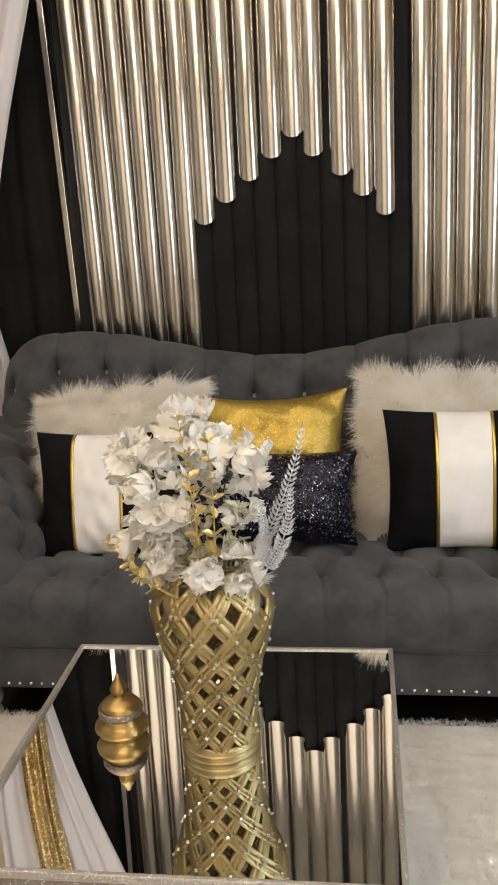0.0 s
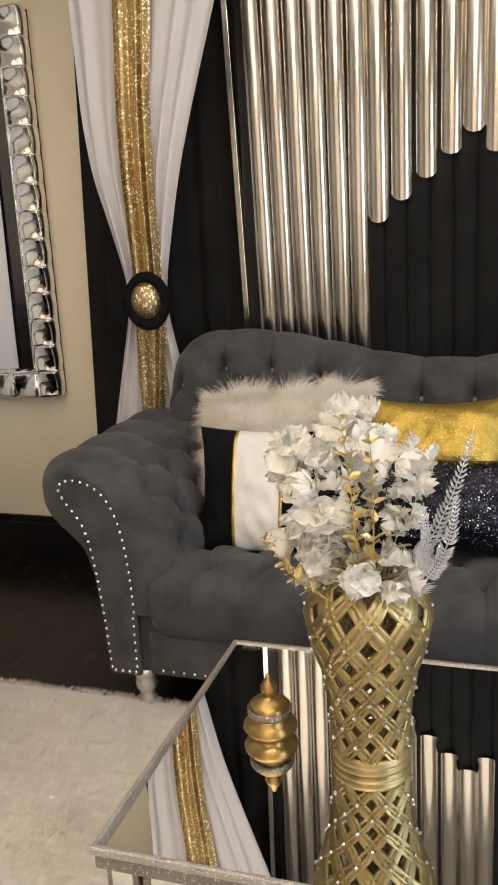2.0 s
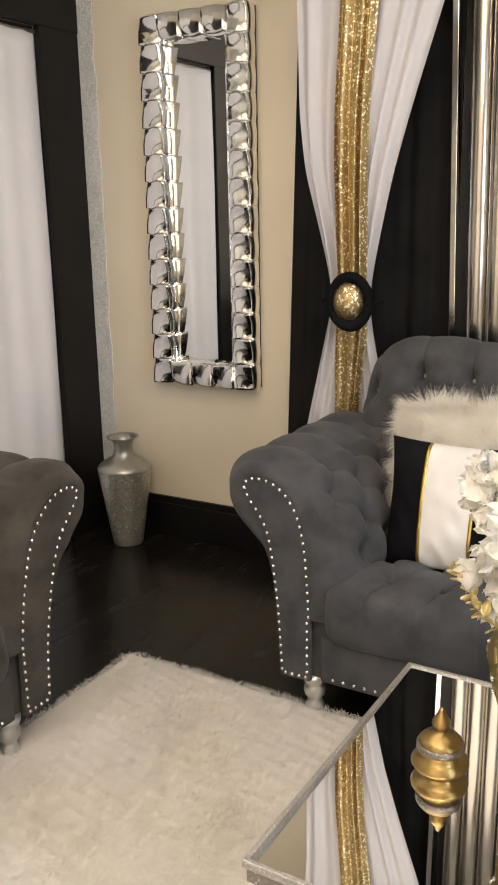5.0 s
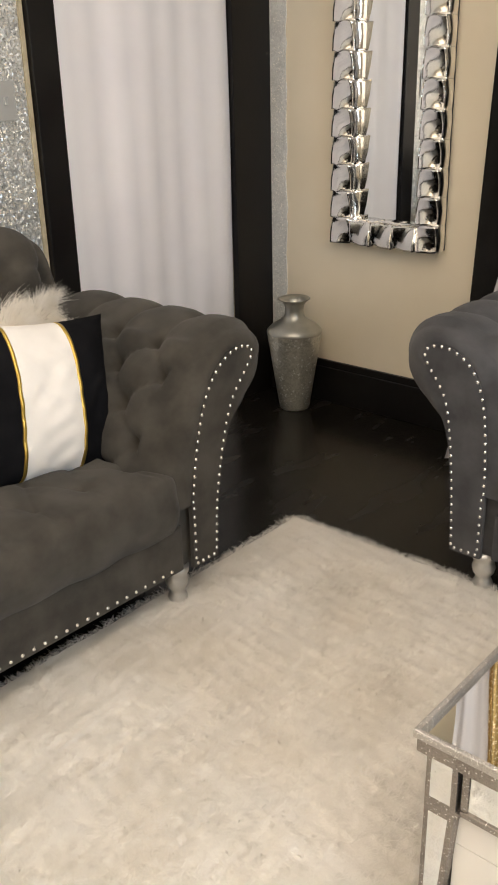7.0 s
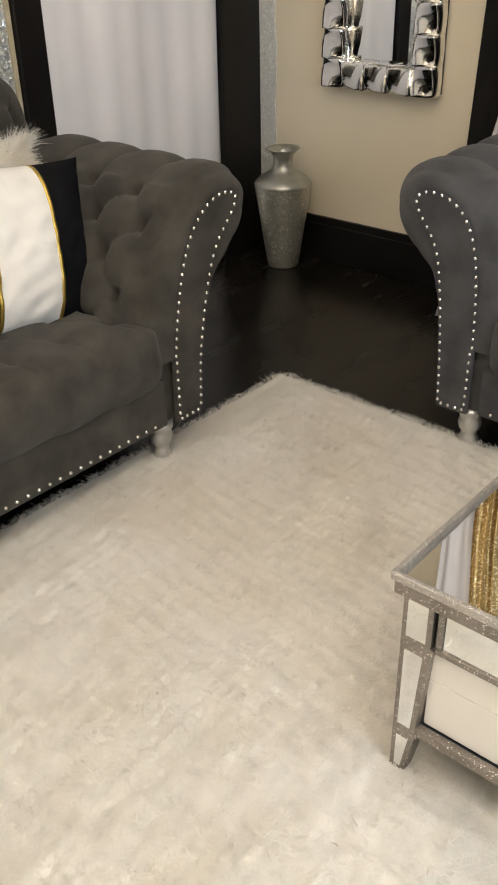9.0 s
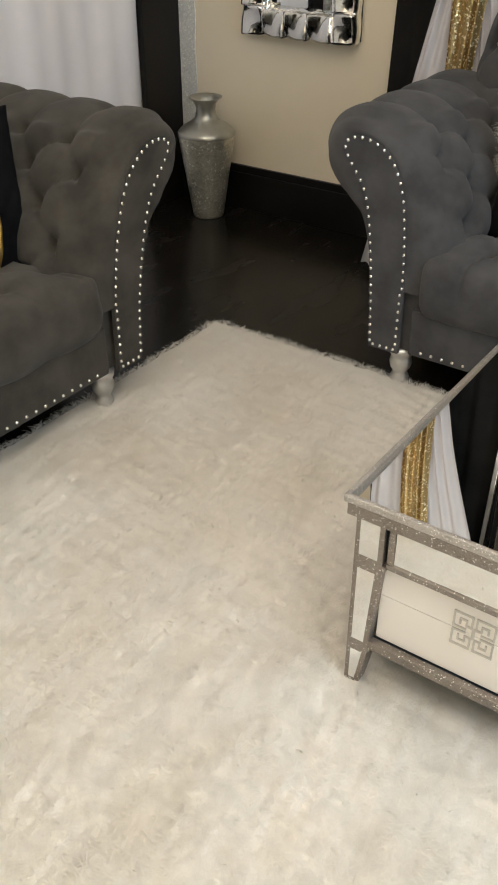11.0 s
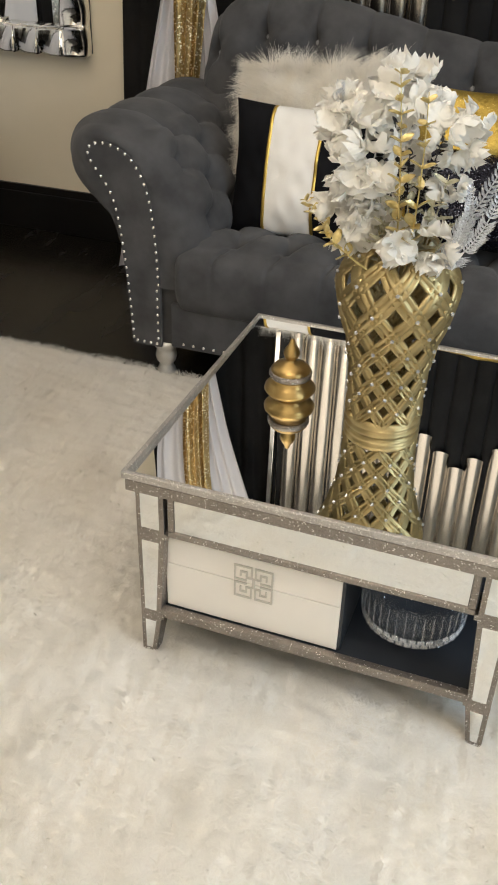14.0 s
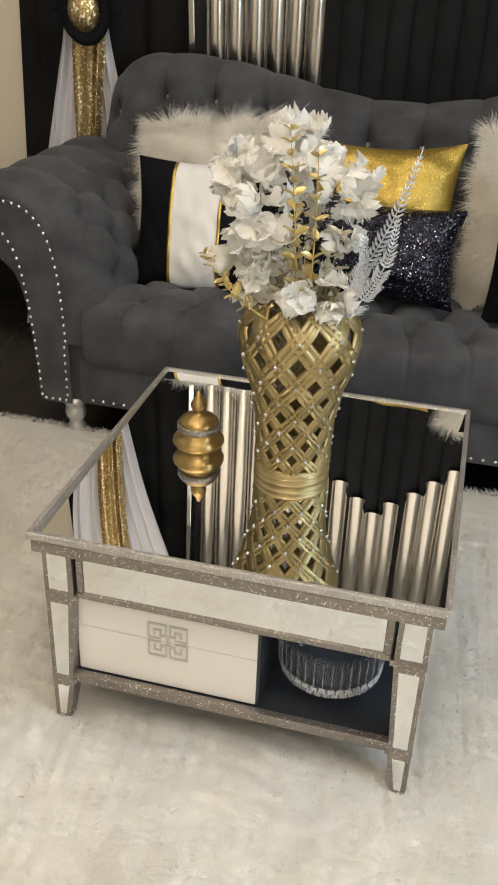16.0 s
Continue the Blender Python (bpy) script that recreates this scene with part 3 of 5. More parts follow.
def chesterfield(name, hw, depth, loc, rz, velvet, panel_mat, label, group, dx, camel, drop, seat_deep, phase=0.0, flare=0.0, foot=0.055):
    """hw: half the seat's width between the arm fronts; local y runs from the front (0) to the back."""
    sofa = thing(name, loc, label, "sofa", group, "", rz)
    buttons = []
    # seat base
    part("base", box_bm(-hw - 0.02, hw + 0.02, 0.012, depth - 0.12, 0.112, 0.25, 0.006), panel_mat, sofa)
    # seat: buttoned top rolling over a full front edge
    line, s = smooth_line([(0.66, 0.395), (0.40, 0.415), (0.16, 0.425), (0.05, 0.420), (-0.004, 0.402), (-0.020, 0.35), (-0.015, 0.28), (0.012, 0.236), (0.06, 0.232)], 110)
    xs = np.linspace(-hw + 0.0, hw - 0.0, int(260 * hw / 0.72))
    P = np.zeros((len(xs), len(line), 3))
    # the seat is widest at its front edge, before the padded arms
    spread = 1 - 0.065 / hw * np.clip((line[:, 0] - 0.01) / 0.14, 0, 1) ** 0.8
    P[..., 0] = xs[:, None] * spread[None, :]
    P[..., 1], P[..., 2] = line[None, :, 0], line[None, :, 1]
    sdx = 2 * hw / round(2 * hw / 0.081)
    S, X = np.meshgrid(s, xs)
    s0, ds = 0.565, 0.13
    top = tuft(X / (2 * sdx) + (S - s0) / (2 * ds) + 0.0, X / (2 * sdx) - (S - s0) / (2 * ds), 0.030 * seat_deep, 0.36)
    front = 0.008 * seat_deep - 0.011 * seat_deep * np.exp(-((X / (2 * sdx) - np.round(X / (2 * sdx))) / 0.035) ** 2) * np.clip(1.3 - (S - s0) / 0.14, 0.15, 1)
    k = np.clip((S - s0) / 0.05, 0, 1)
    h = top * (1 - k) + front * k
    ends = np.clip(np.minimum(X + hw, hw - X) / 0.025, 0, 1) ** 0.5
    fade = np.clip((s[-1] - S) / 0.08, 0, 1) ** 0.5
    h = h * fade * ends - 0.02 * (1 - ends)
    wr = np.array([[noise.noise((x * 9, q * 14, 3.3)) for q in s] for x in xs]) * (0.004 if seat_deep > 0.9 else 0.010)
    Q, n = displace(P, h + wr)
    if n[len(xs) // 2, 20, 2] < 0:
        Q, n = displace(P, -(h + wr))
    piece("seat_cushion", grid_mesh("seat_cushion", Q, velvet), sofa)
    # back: camel top with deep buttons and pleats running over the roll
    xs = np.linspace(-hw - 0.20, hw + 0.20, int(520 * hw / 0.72))
    ns = 96
    P = np.zeros((len(xs), ns, 3))
    SS = np.zeros((len(xs), ns))
    TOPS = np.zeros(len(xs))
    for i, x in enumerate(xs):
        t = abs(x) / (hw + 0.20)
        top_z = camel(t)
        e = max(0.0, (t - 0.76) / 0.24)
        top_z -= 0.20 * (1 - math.sqrt(max(0.0, 1 - e ** 2.2)))
        l, ss = smooth_line([(0.545, 0.36), (0.575, 0.46), (0.615, 0.62), (0.650, top_z - 0.16), (0.662, top_z - 0.06), (0.700, top_z - 0.012), (0.755, top_z), (0.812, top_z - 0.025), (0.835, top_z - 0.10), (0.830, 0.6), (0.82, 0.20)], ns)
        P[i, :, 0], P[i, :, 1:] = x, l
        SS[i] = ss
        TOPS[i] = np.interp(top_z - 0.118, l[:ns // 2, 1], ss[:ns // 2])
    X = np.repeat(xs[:, None], ns, 1)
    V = SS - TOPS[:, None]
    ds = 0.105
    a, b = X / (2 * dx) + phase + V / (2 * ds), X / (2 * dx) + phase - V / (2 * ds)
    low = tuft(a, b, 0.038)
    XB = X / (2 * dx) + phase
    pleat = 0.007 * np.abs(np.sin(np.pi * XB)) ** 0.5
    # pleats meet every button of the top row, which stand 2*dx apart in the sheet's own measure
    off = (XB - np.round(XB)) * 2 * dx
    fold = 0.026 * np.exp(-(off / 0.008) ** 2) * np.exp(-np.clip(V, 0, 1) / 0.055)
    pit = np.exp(-(off ** 2 + V ** 2) / 0.0007)
    k = np.clip(V / 0.03, 0, 1)
    fade = np.clip((0.30 - V) / 0.12, 0, 1)
    h = (low * (1 - k) + (pleat - fold - 0.03 * pit) * k - 0.012 * pit) * fade
    ends = np.clip(np.minimum(X - xs[0], xs[-1] - X) / 0.05, 0, 1) ** 0.5
    h = h * ends - 0.05 * (1 - ends) * np.clip((SS) / 0.3, 0, 1)
    Q, n = displace(P, h)
    if n[len(xs) // 2, 20, 1] > 0:
        n = -n
        Q = P + n * h[..., None]
    back = piece("backrest", grid_mesh("backrest", Q, velvet), sofa)
    # end caps of the back
    for i in (0, -1):
        piece("back_end", mesh_of("back_end", Q[i], [list(range(ns))], velvet), back)
    kmax = int((hw + 0.10) / (2 * dx))
    for kx in range(-kmax, kmax + 1):
        x = (kx - phase) * 2 * dx
        i = int(np.argmin(abs(xs - x)))
        j = int(np.argmin(abs(V[i])))
        buttons.append((Q[i, j] + n[i, j] * 0.014, n[i, j]))
    # arms
    for sgn in (-1, 1):
        out, so = smooth_line(ARM_OUT, 90)
        # the scroll leans outwards
        out[:, 0] -= flare * np.clip((out[:, 1] - 0.25) / 0.42, 0, 1) ** 1.4
        ys = np.r_[np.linspace(0.085, depth - 0.10, 90)]
        P = np.zeros((len(ys), len(out), 3))
        P[..., 0] = sgn * (hw - out[None, :, 0])
        P[..., 1], P[..., 2] = ys[:, None], out[None, :, 1] - drop * (ys[:, None] / depth) * np.clip((out[None, :, 1] - 0.45) / 0.25, 0, 1)
        Sg, Y = np.meshgrid(so, ys)
        adx, ads = 0.085, 0.088
        v0 = 0.44
        a, b = (Y - 0.03) / (2 * adx) + (Sg - v0) / (2 * ads), (Y - 0.03) / (2 * adx) - (Sg - v0) / (2 * ads)
        lo = tuft(a, b, 0.046, 0.5)
        pl = 0.017 * np.abs(np.sin(np.pi * (Y - 0.03) / (2 * adx))) ** 0.40
        # a cross seam of dimples runs along the top of the roll
        pl -= 0.016 * np.exp(-((Y - 0.03) / (2 * adx) - np.round((Y - 0.03) / (2 * adx))) ** 2 / 0.02 - (Sg - v0 - 0.17) ** 2 / 0.0016)
        k = np.clip((Sg - v0) / 0.03, 0, 1)
        fade = np.clip((0.86 - Sg) / 0.12, 0, 1) * np.clip((Y - 0.03) / 0.06, 0, 1) ** 0.6
        h = (lo * (1 - k) + pl * k) * fade
        Q, n = displace(P, h)
        mid = n[45, 40]
        if mid[2] < 0:
            n = -n
            Q = P + n * h[..., None]
        # front edge rolls in to the nailed facing
        pan, sp = smooth_line(PANEL, 90)
        pan[:, 0] -= flare * np.clip((pan[:, 1] - 0.25) / 0.42, 0, 1) ** 1.4
        rings = []
        for f, y in ((0.03, 0.064), (0.10, 0.043), (0.24, 0.023), (0.45, 0.009), (0.75, 0.0), (1.0, 0.002)):
            r = np.zeros((90, 3))
            r[:, 0] = sgn * (hw - (out[:, 0] * (1 - f) + pan[:, 0] * f))
            r[:, 1] = y - 0.0055 * f * (1 - f) * 4 * (np.abs(np.sin(np.arange(90) * 0.52)) - 0.4)
            r[:, 2] = out[:, 1] * (1 - f) + pan[:, 1] * f
            rings.append(r)
        Q = np.concatenate([np.stack(rings[::-1]), Q])
        arm = piece("arm", grid_mesh("arm", Q, velvet), sofa)
        # facing panel
        y = -0.004
        pts = [(sgn * (hw - p[0]), p[1]) for p in pan] + [(sgn * (hw + 0.046), 0.112)]
        bm = bmesh.new()
        f = bm.faces.new([bm.verts.new((x, 0.012, z)) for x, z in pts])
        r = bmesh.ops.extrude_face_region(bm, geom=[f])
        bmesh.ops.translate(bm, verts=[g for g in r["geom"] if isinstance(g, bmesh.types.BMVert)], vec=(0, -0.014, 0))
        bmesh.ops.triangulate(bm, faces=[q for q in bm.faces if len(q.verts) > 4])
        bmesh.ops.recalc_face_normals(bm, faces=bm.faces[:])
        fp = part("arm_facing", bm, panel_mat, arm, "nail-trimmed arm front")
        # inside column below the seat
        part("arm_core", box_bm(min(sgn * (hw - 0.02), sgn * (hw + 0.13)), max(sgn * (hw - 0.02), sgn * (hw + 0.13)), 0.03, depth - 0.13, 0.112, 0.36, 0.004), velvet, arm)
        # nails round the facing
        loop = [((sgn * (hw - p[0] + 0.0)), p[1]) for p in pan]
        loop = np.array(loop + [(sgn * (hw - t), 0.122) for t in (-0.124, -0.102, -0.080, -0.060)] + [(sgn * (hw + 0.055), z) for z in (0.14, 0.165, 0.19, 0.215, 0.24, 0.265, 0.29)])
        cen = np.array([sgn * (hw + 0.12), 0.5])
        d = np.r_[0, np.cumsum(np.linalg.norm(np.diff(loop[:90], axis=0), axis=1))]
        qs = np.arange(0.01, d[-1] - 0.012, 0.024)
        pts = [(np.interp(q, d, loop[:90, 0]), np.interp(q, d, loop[:90, 1])) for q in qs] + [tuple(p) for p in loop[90:]]
        dirs = np.gradient(loop[:90], axis=0)
        for i, (x, z) in enumerate(pts):
            if i < len(qs):
                tx, tz = np.interp(qs[i], d, dirs[:, 0]), np.interp(qs[i], d, dirs[:, 1])
                L = math.hypot(tx, tz)
                nx, nz = -tz / L * sgn, tx / L * sgn
                x, z = x - nx * 0.004, z - nz * 0.004
            piece("nail", NAIL, fp, pose(x, -0.002, z, 90, 0, 0))
        # crystal buttons on the inside of the arm
        for ky in range(1, 4):
            i = int(np.argmin(abs(ys - 0.03 - ky * 2 * adx)))
            j = int(np.argmin(abs(so - v0)))
            buttons.append((Q[i + 6, j] + n[i, j] * 0.006, n[i, j]))
        # front and rear feet
        for y in (0.05, depth - 0.16):
            piece("leg", lathe("leg", [(0.0, FLOOR), (0.020, FLOOR), (0.026, 0.000), (0.028, 0.016), (0.022, 0.030), (0.020, 0.036), (0.029, 0.048), (0.033, 0.064), (0.030, 0.078), (0.027, 0.084), (0.034, 0.094), (0.036, 0.113), (0.0, 0.113)], M_SILVER, 28, (sgn * (hw + foot), y, 0.0)), sofa, None, "turned silver foot")
    for i in range(int(2 * hw / 0.032)):
        piece("nail", NAIL, sofa, pose(-hw + 0.02 + i * 0.032, 0.011, 0.128, 90, 0, 0))
    for p, nn in buttons:
        piece("button", GEM, sofa, Matrix.Translation(p), "crystal button")
    return sofa


# two humps with a dip in the middle; t runs from the centre (0) to the end (1)
chesterfield("sofa", 0.75, 0.80, (0.39, 1.03, 0), 0, M_VELVET, M_VELVET, "dark grey velvet tufted sofa with crystal buttons and nailhead trim", "sofas", 0.081, lambda t: 0.908 + 0.096 * (0.5 - 0.5 * math.cos(math.pi * min(1.0, t / 0.72))), 0.0, 1.0, 0.5)
chesterfield("loveseat", 0.52, 0.80, (-0.985, -0.064, 0), 90, M_VELVET_W, M_VELVET_W, "dark grey velvet tufted loveseat with nailhead trim", "sofas", 0.081, lambda t: 0.880 + 0.085 * (0.5 - 0.5 * math.cos(math.pi * min(1.0, t / 0.72))), 0.0, 0.3, 0.0, 0.052, 0.025)

# ---- black drape and fluted backdrop behind the sofa ----
def drape(name, x0, x1, y, label, mat, amp=0.012, lean=0.0):
    nu, nv = 130, 14
    P = np.zeros((nu, nv, 3))
    for i in range(nu):
        u = i / (nu - 1)
        for j in range(nv):
            w = j / (nv - 1)
            f = amp * math.sin(u * (x1 - x0) * 48 + 1.5 * math.sin(u * 5)) + 0.4 * amp * math.sin(u * (x1 - x0) * 95 + 2)
            P[i, j] = (x0 + (x1 - x0) * u + lean * (w - 0.5) * (1 - u), y + f * (0.7 + 0.3 * w), 2.595 - 2.605 * w)
    top = thing(name, (0, 0, 0), label, "curtain")
    # sewn from two widths
    for a, b in ((0, nu // 2 + 1), (nu // 2, nu)):
        ob = piece("fabric_width", grid_mesh("fabric_width", P[a:b], mat), top)
        m = ob.modifiers.new("thickness", 'SOLIDIFY')
        m.thickness = 0.003
    return top


drape("black_drape", -0.985, -0.345, 2.03, "black fabric drape hung beside the chrome wall panel", M_DRAPE, lean=-0.10)
drape("black_drape", 1.44, 2.1, 2.03, "black fabric drape hung beside the chrome wall panel", M_DRAPE)

_bd = thing("wall_panel", (0, 2.0, 1.45), "black fluted velvet backdrop panel with hanging chrome half-tubes", "wall panel")
part("backing", box_bm(-0.34, 1.42, 0.012, 0.03, -1.40, 1.12), M_BLACKWOOD, _bd)
_pitch = 0.0752
_fl = []
for k in range(23):
    _xc = -0.300 + _pitch * (k + 0.5)
    a = np.linspace(0, np.pi, 12)
    P = np.zeros((12, 2, 3))
    for j, z in enumerate((-1.40, 1.12)):
        P[:, j, 0], P[:, j, 1], P[:, j, 2] = _xc - _pitch / 2 * np.cos(a), 0.010 - 0.020 * np.sin(a), z
    piece("flute", grid_mesh("flute", P, M_CHANNEL), _bd)
_es = part("edge_strip", box_bm(-0.010, 0.010, -0.022, 0.012, -1.40, 1.12, 0.002), M_CHROME, _bd, "thin chrome edge strip")
_es.matrix_local = pose(-0.352, 0, 0, 0, -1.3, 0)


def half_tube(xc, tip, r, yf, lean=0.0):
    """A chrome strip, curved like part of a tube, whose lower end is cut round."""
    na, nz = 24, 40
    top = 1.11
    a = np.linspace(-1.12, 1.12, na)
    P = np.zeros((na, nz, 3))
    for i, t in enumerate(a):
        x = r * math.sin(t) / math.sin(1.12)
        z0 = tip + (r - math.sqrt(max(0, r * r - x * x))) * 0.95
        zz = z0 + (top - z0) * np.linspace(0, 1, nz)
        wob = np.array([0.0012 * noise.noise((xc * 40, z * 2.2, 1.7)) for z in zz])
        P[i, :, 0] = xc + x + wob - lean * (zz + 0.1)
        P[i, :, 1] = yf + 0.016 - r * (math.cos(t) - math.cos(1.12)) * 1.05 + wob
        P[i, :, 2] = zz
    piece("chrome_tube", grid_mesh("chrome_tube", P, M_TUBE), _bd)


M_TUBE = surface("chromed_plastic", (0.41, 0.375, 0.325), (0.50, 0.46, 0.405), 0.13, metal=1.0, scale=6, fine=11, bump=0.10, rough2=0.26, stretch=(3, 3, 0.7))
for k in range(6):
    half_tube(-0.271 + 0.0680 * k, -0.62, 0.0335, -0.024, 0.018 * (1 - k / 5))
for xc, z in zip((0.136, 0.213, 0.294, 0.372, 0.443, 0.509, 0.598, 0.668, 0.741), (1.327, 1.395, 1.461, 1.529, 1.591, 1.528, 1.463, 1.395, 1.331)):
    half_tube(xc, z - 1.45, 0.0365, -0.024)
for k in range(7):
    half_tube(0.860 + 0.0745 * k, -0.62, 0.0365, -0.024)

# ---- white voile curtain tied in the middle, with a gold sequin band ----
_zs = [2.59, 2.07, 1.72, 1.53, 1.40, 1.205, 1.12, 1.035, 0.96, 0.67, 0.02]
_lf = [-0.86, -0.820, -0.812, -0.790, -0.752, -0.703, -0.690, -0.706, -0.724, -0.790, -0.93]
_rt = [-0.16, -0.305, -0.420, -0.476, -0.505, -0.546, -0.556, -0.548, -0.528, -0.470, -0.36]
_gl = [-0.640, -0.648, -0.668, -0.668, -0.662, -0.655, -0.652, -0.660, -0.664, -0.664, -0.68]
_gr = [-0.500, -0.522, -0.552, -0.557, -0.557, -0.556, -0.552, -0.546, -0.556, -0.585, -0.56]
CY = 1.765
cur = thing("tied_curtain", (0, CY, 0), "sheer white curtain with gold sequin band, tied with a black tieback", "curtain")


def hang(name, left, right, y, folds, amp, mat, nu, label=""):
    zz = np.linspace(2.59, 0.02, 110)
    L, R = np.interp(-zz, [-z for z in _zs], left), np.interp(-zz, [-z for z in _zs], right)
    for _ in range(5):
        L[1:-1] = (L[:-2] + L[1:-1] + L[2:]) / 3
        R[1:-1] = (R[:-2] + R[1:-1] + R[2:]) / 3
    u = np.linspace(0, 1, nu)
    P = np.zeros((nu, len(zz), 3))
    ph = 1.1 * np.sin(u * 7.3) + 0.6 * np.sin(u * 17)
    for j, z in enumerate(zz):
        wide = R[j] - L[j]
        P[:, j, 0] = L[j] + wide * u
        P[:, j, 1] = y + amp * (0.55 + 0.25 / (wide + 0.25)) * np.sin(u * folds * 2 * np.pi + ph + 0.4 * math.sin(z * 3)) * (0.8 + 0.2 * math.sin(z * 5 + 1))
        P[:, j, 2] = z
    return piece(name, grid_mesh(name, P, mat), cur, None, label)


hang("voile", _lf, _rt, 0, 6.5, 0.016, M_SHEER, 260, "sheer white voile")
hang("voile_lining", [l + 0.03 for l in _lf], [r - 0.03 for r in _rt], 0.022, 4, 0.014, M_SHEER, 200)
hang("sequin_band", _gl, _gr, -0.035, 3.2, 0.012, M_GOLDSEQ, 90, "gold sequin band")
# tieback: black padded ring with a gold dome and a pin through it
_tb = piece("tieback", lathe("tieback", [(0.046, 0.0), (0.050, 0.012), (0.060, 0.018), (0.070, 0.014), (0.074, 0.002), (0.070, -0.012), (0.04, -0.02)], M_BLKCLOTH, 40), cur, pose(-0.588, -0.085, 1.115, 90, 0, 0) @ Matrix.Diagonal((1.12, 1.32, 1.1, 1)), "black oval tieback")
piece("dome", lathe("dome", [(0.0, 0.030), (0.018, 0.027), (0.034, 0.019), (0.046, 0.006), (0.050, -0.01)], M_GOLDSEQ, 32), _tb, pose(-0.006, 0.002, 0.002), "gold centre")
_bm = bmesh.new()
tube_bm(_bm, [(-0.100, 0, -0.015), (0.100, 0, -0.015)], 0.004, 8)
part("pin", _bm, M_BLKCLOTH, _tb, "", True)
_bm = bmesh.new()
tube_bm(_bm, [(-1.0, 0.0, 2.575), (-0.15, 0.0, 2.575)], 0.010, 10)
part("rod", _bm, M_SILVER, cur, "", True)

# ---- wall mirror with a frame of curved mirror tiles ----
MX0, MX1, MZ0, MZ1, FW = -1.654, -1.164, 0.710, 2.149, 0.092
mir = thing("wall_mirror", (0, YB, 0), "tall wall mirror framed with curved mirrored glass tiles", "mirror")
part("backing", box_bm(MX0 + 0.004, MX1 - 0.004, -0.014, -0.002, MZ0 + 0.004, MZ1 - 0.004), M_BOXDARK, mir)
part("glass", box_bm(MX0 + 0.02, MX1 - 0.02, -0.020, -0.0142, MZ0 + 0.02, MZ1 - 0.02), M_MIRROR, mir, "plain mirror glass")


def wave_tile(w, l):
    """Twisted, scalloped tile: w across the frame, l along it; bulges to -y."""
    n = 13
    P = np.zeros((n, n, 3))
    for i in range(n):
        for j in range(n):
            u, v = i / (n - 1), j / (n - 1)
            d = 0.092 - 0.013 * math.sin(math.pi * v) * (0.4 + 0.6 * math.sin(math.pi * u)) + 0.011 * (u - 0.5) * (v - 0.5) * 4 - 0.010 * (2 * u - 1) ** 2 - 0.020 * max(0.0, 0.30 - v + 0.25 * abs(u - 0.45))
            scallop = 0.003 * math.sin(math.pi * v)
            P[i, j] = (w * (u - 0.5) + scallop * (1 if u > 0.5 else -1) * abs(2 * u - 1) ** 3, -d, l * (v - 0.5))
    # rim folded back
    e = []
    for i in range(n):
        row = list(P[i])
        e.append([np.array((P[i, 0, 0], -0.021, P[i, 0, 2]))] + row + [np.array((P[i, -1, 0], -0.021, P[i, -1, 2]))])
    P = np.array(e)
    first, last = P[0].copy(), P[-1].copy()
    first[:, 1], last[:, 1] = -0.021, -0.021
    return grid_mesh("tile", np.concatenate([first[None], P, last[None]]), M_TILE)


M_TILE = surface("silvered_glass", (0.80, 0.79, 0.77), (0.88, 0.87, 0.85), 0.09, metal=1.0, scale=20, fine=60, bump=0.12, rough2=0.16)
_nv = 14
_tv = wave_tile(FW, (MZ1 - MZ0) / _nv - 0.001)
_nh = 3
_tl = wave_tile(FW, (MX1 - MX0 - 2 * FW) / _nh - 0.001)
for k in range(_nv):
    z = MZ0 + (MZ1 - MZ0) * (k + 0.5) / _nv
    piece("tile", _tv, mir, pose(MX0 + FW / 2, 0, z))
    piece("tile", _tv, mir, pose(MX1 - FW / 2, 0, z))
for k in range(_nh):
    x = MX0 + FW + (MX1 - MX0 - 2 * FW) * (k + 0.5) / _nh
    piece("tile", _tl, mir, pose(x, 0, MZ0 + FW / 2, 0, 90, 0))
    piece("tile", _tl, mir, pose(x, 0, MZ1 - FW / 2, 0, 90, 0))

# ---- tall silver floor vase in the corner ----
fv = thing("floor_vase", (-1.778, 1.935, FLOOR), "silver floor vase with beaded body on the black floor", "vase")
M_BEAD = sparkle("beaded_silver", (0.46, 0.45, 0.38), (0.74, 0.72, 0.64), 165, 0.45, 0.3, 0.7, 0.5, 0.06, (0.95, 0.95, 0.9), 150)
M_SOFTSILVER = surface("soft_silver", (0.40, 0.40, 0.36), (0.52, 0.51, 0.46), 0.3, metal=0.8, scale=10, fine=100, bump=0.05, rough2=0.4)
piece("body", lathe("body", [(0.0, 0.0), (0.062, 0.0), (0.066, 0.006), (0.079, 0.09), (0.096, 0.20), (0.110, 0.29), (0.116, 0.33), (0.118, 0.342)], M_BEAD, 56), fv, None, "beaded tapering body")
piece("shoulder", lathe("shoulder", [(0.118, 0.342), (0.119, 0.350), (0.113, 0.360), (0.096, 0.376), (0.068, 0.392), (0.048, 0.406), (0.041, 0.422), (0.039, 0.442), (0.043, 0.464), (0.055, 0.479), (0.068, 0.487), (0.068, 0.491), (0.054, 0.484), (0.037, 0.462), (0.034, 0.42), (0.030, 0.36)], M_SOFTSILVER, 56), fv, None, "smooth flared silver neck")

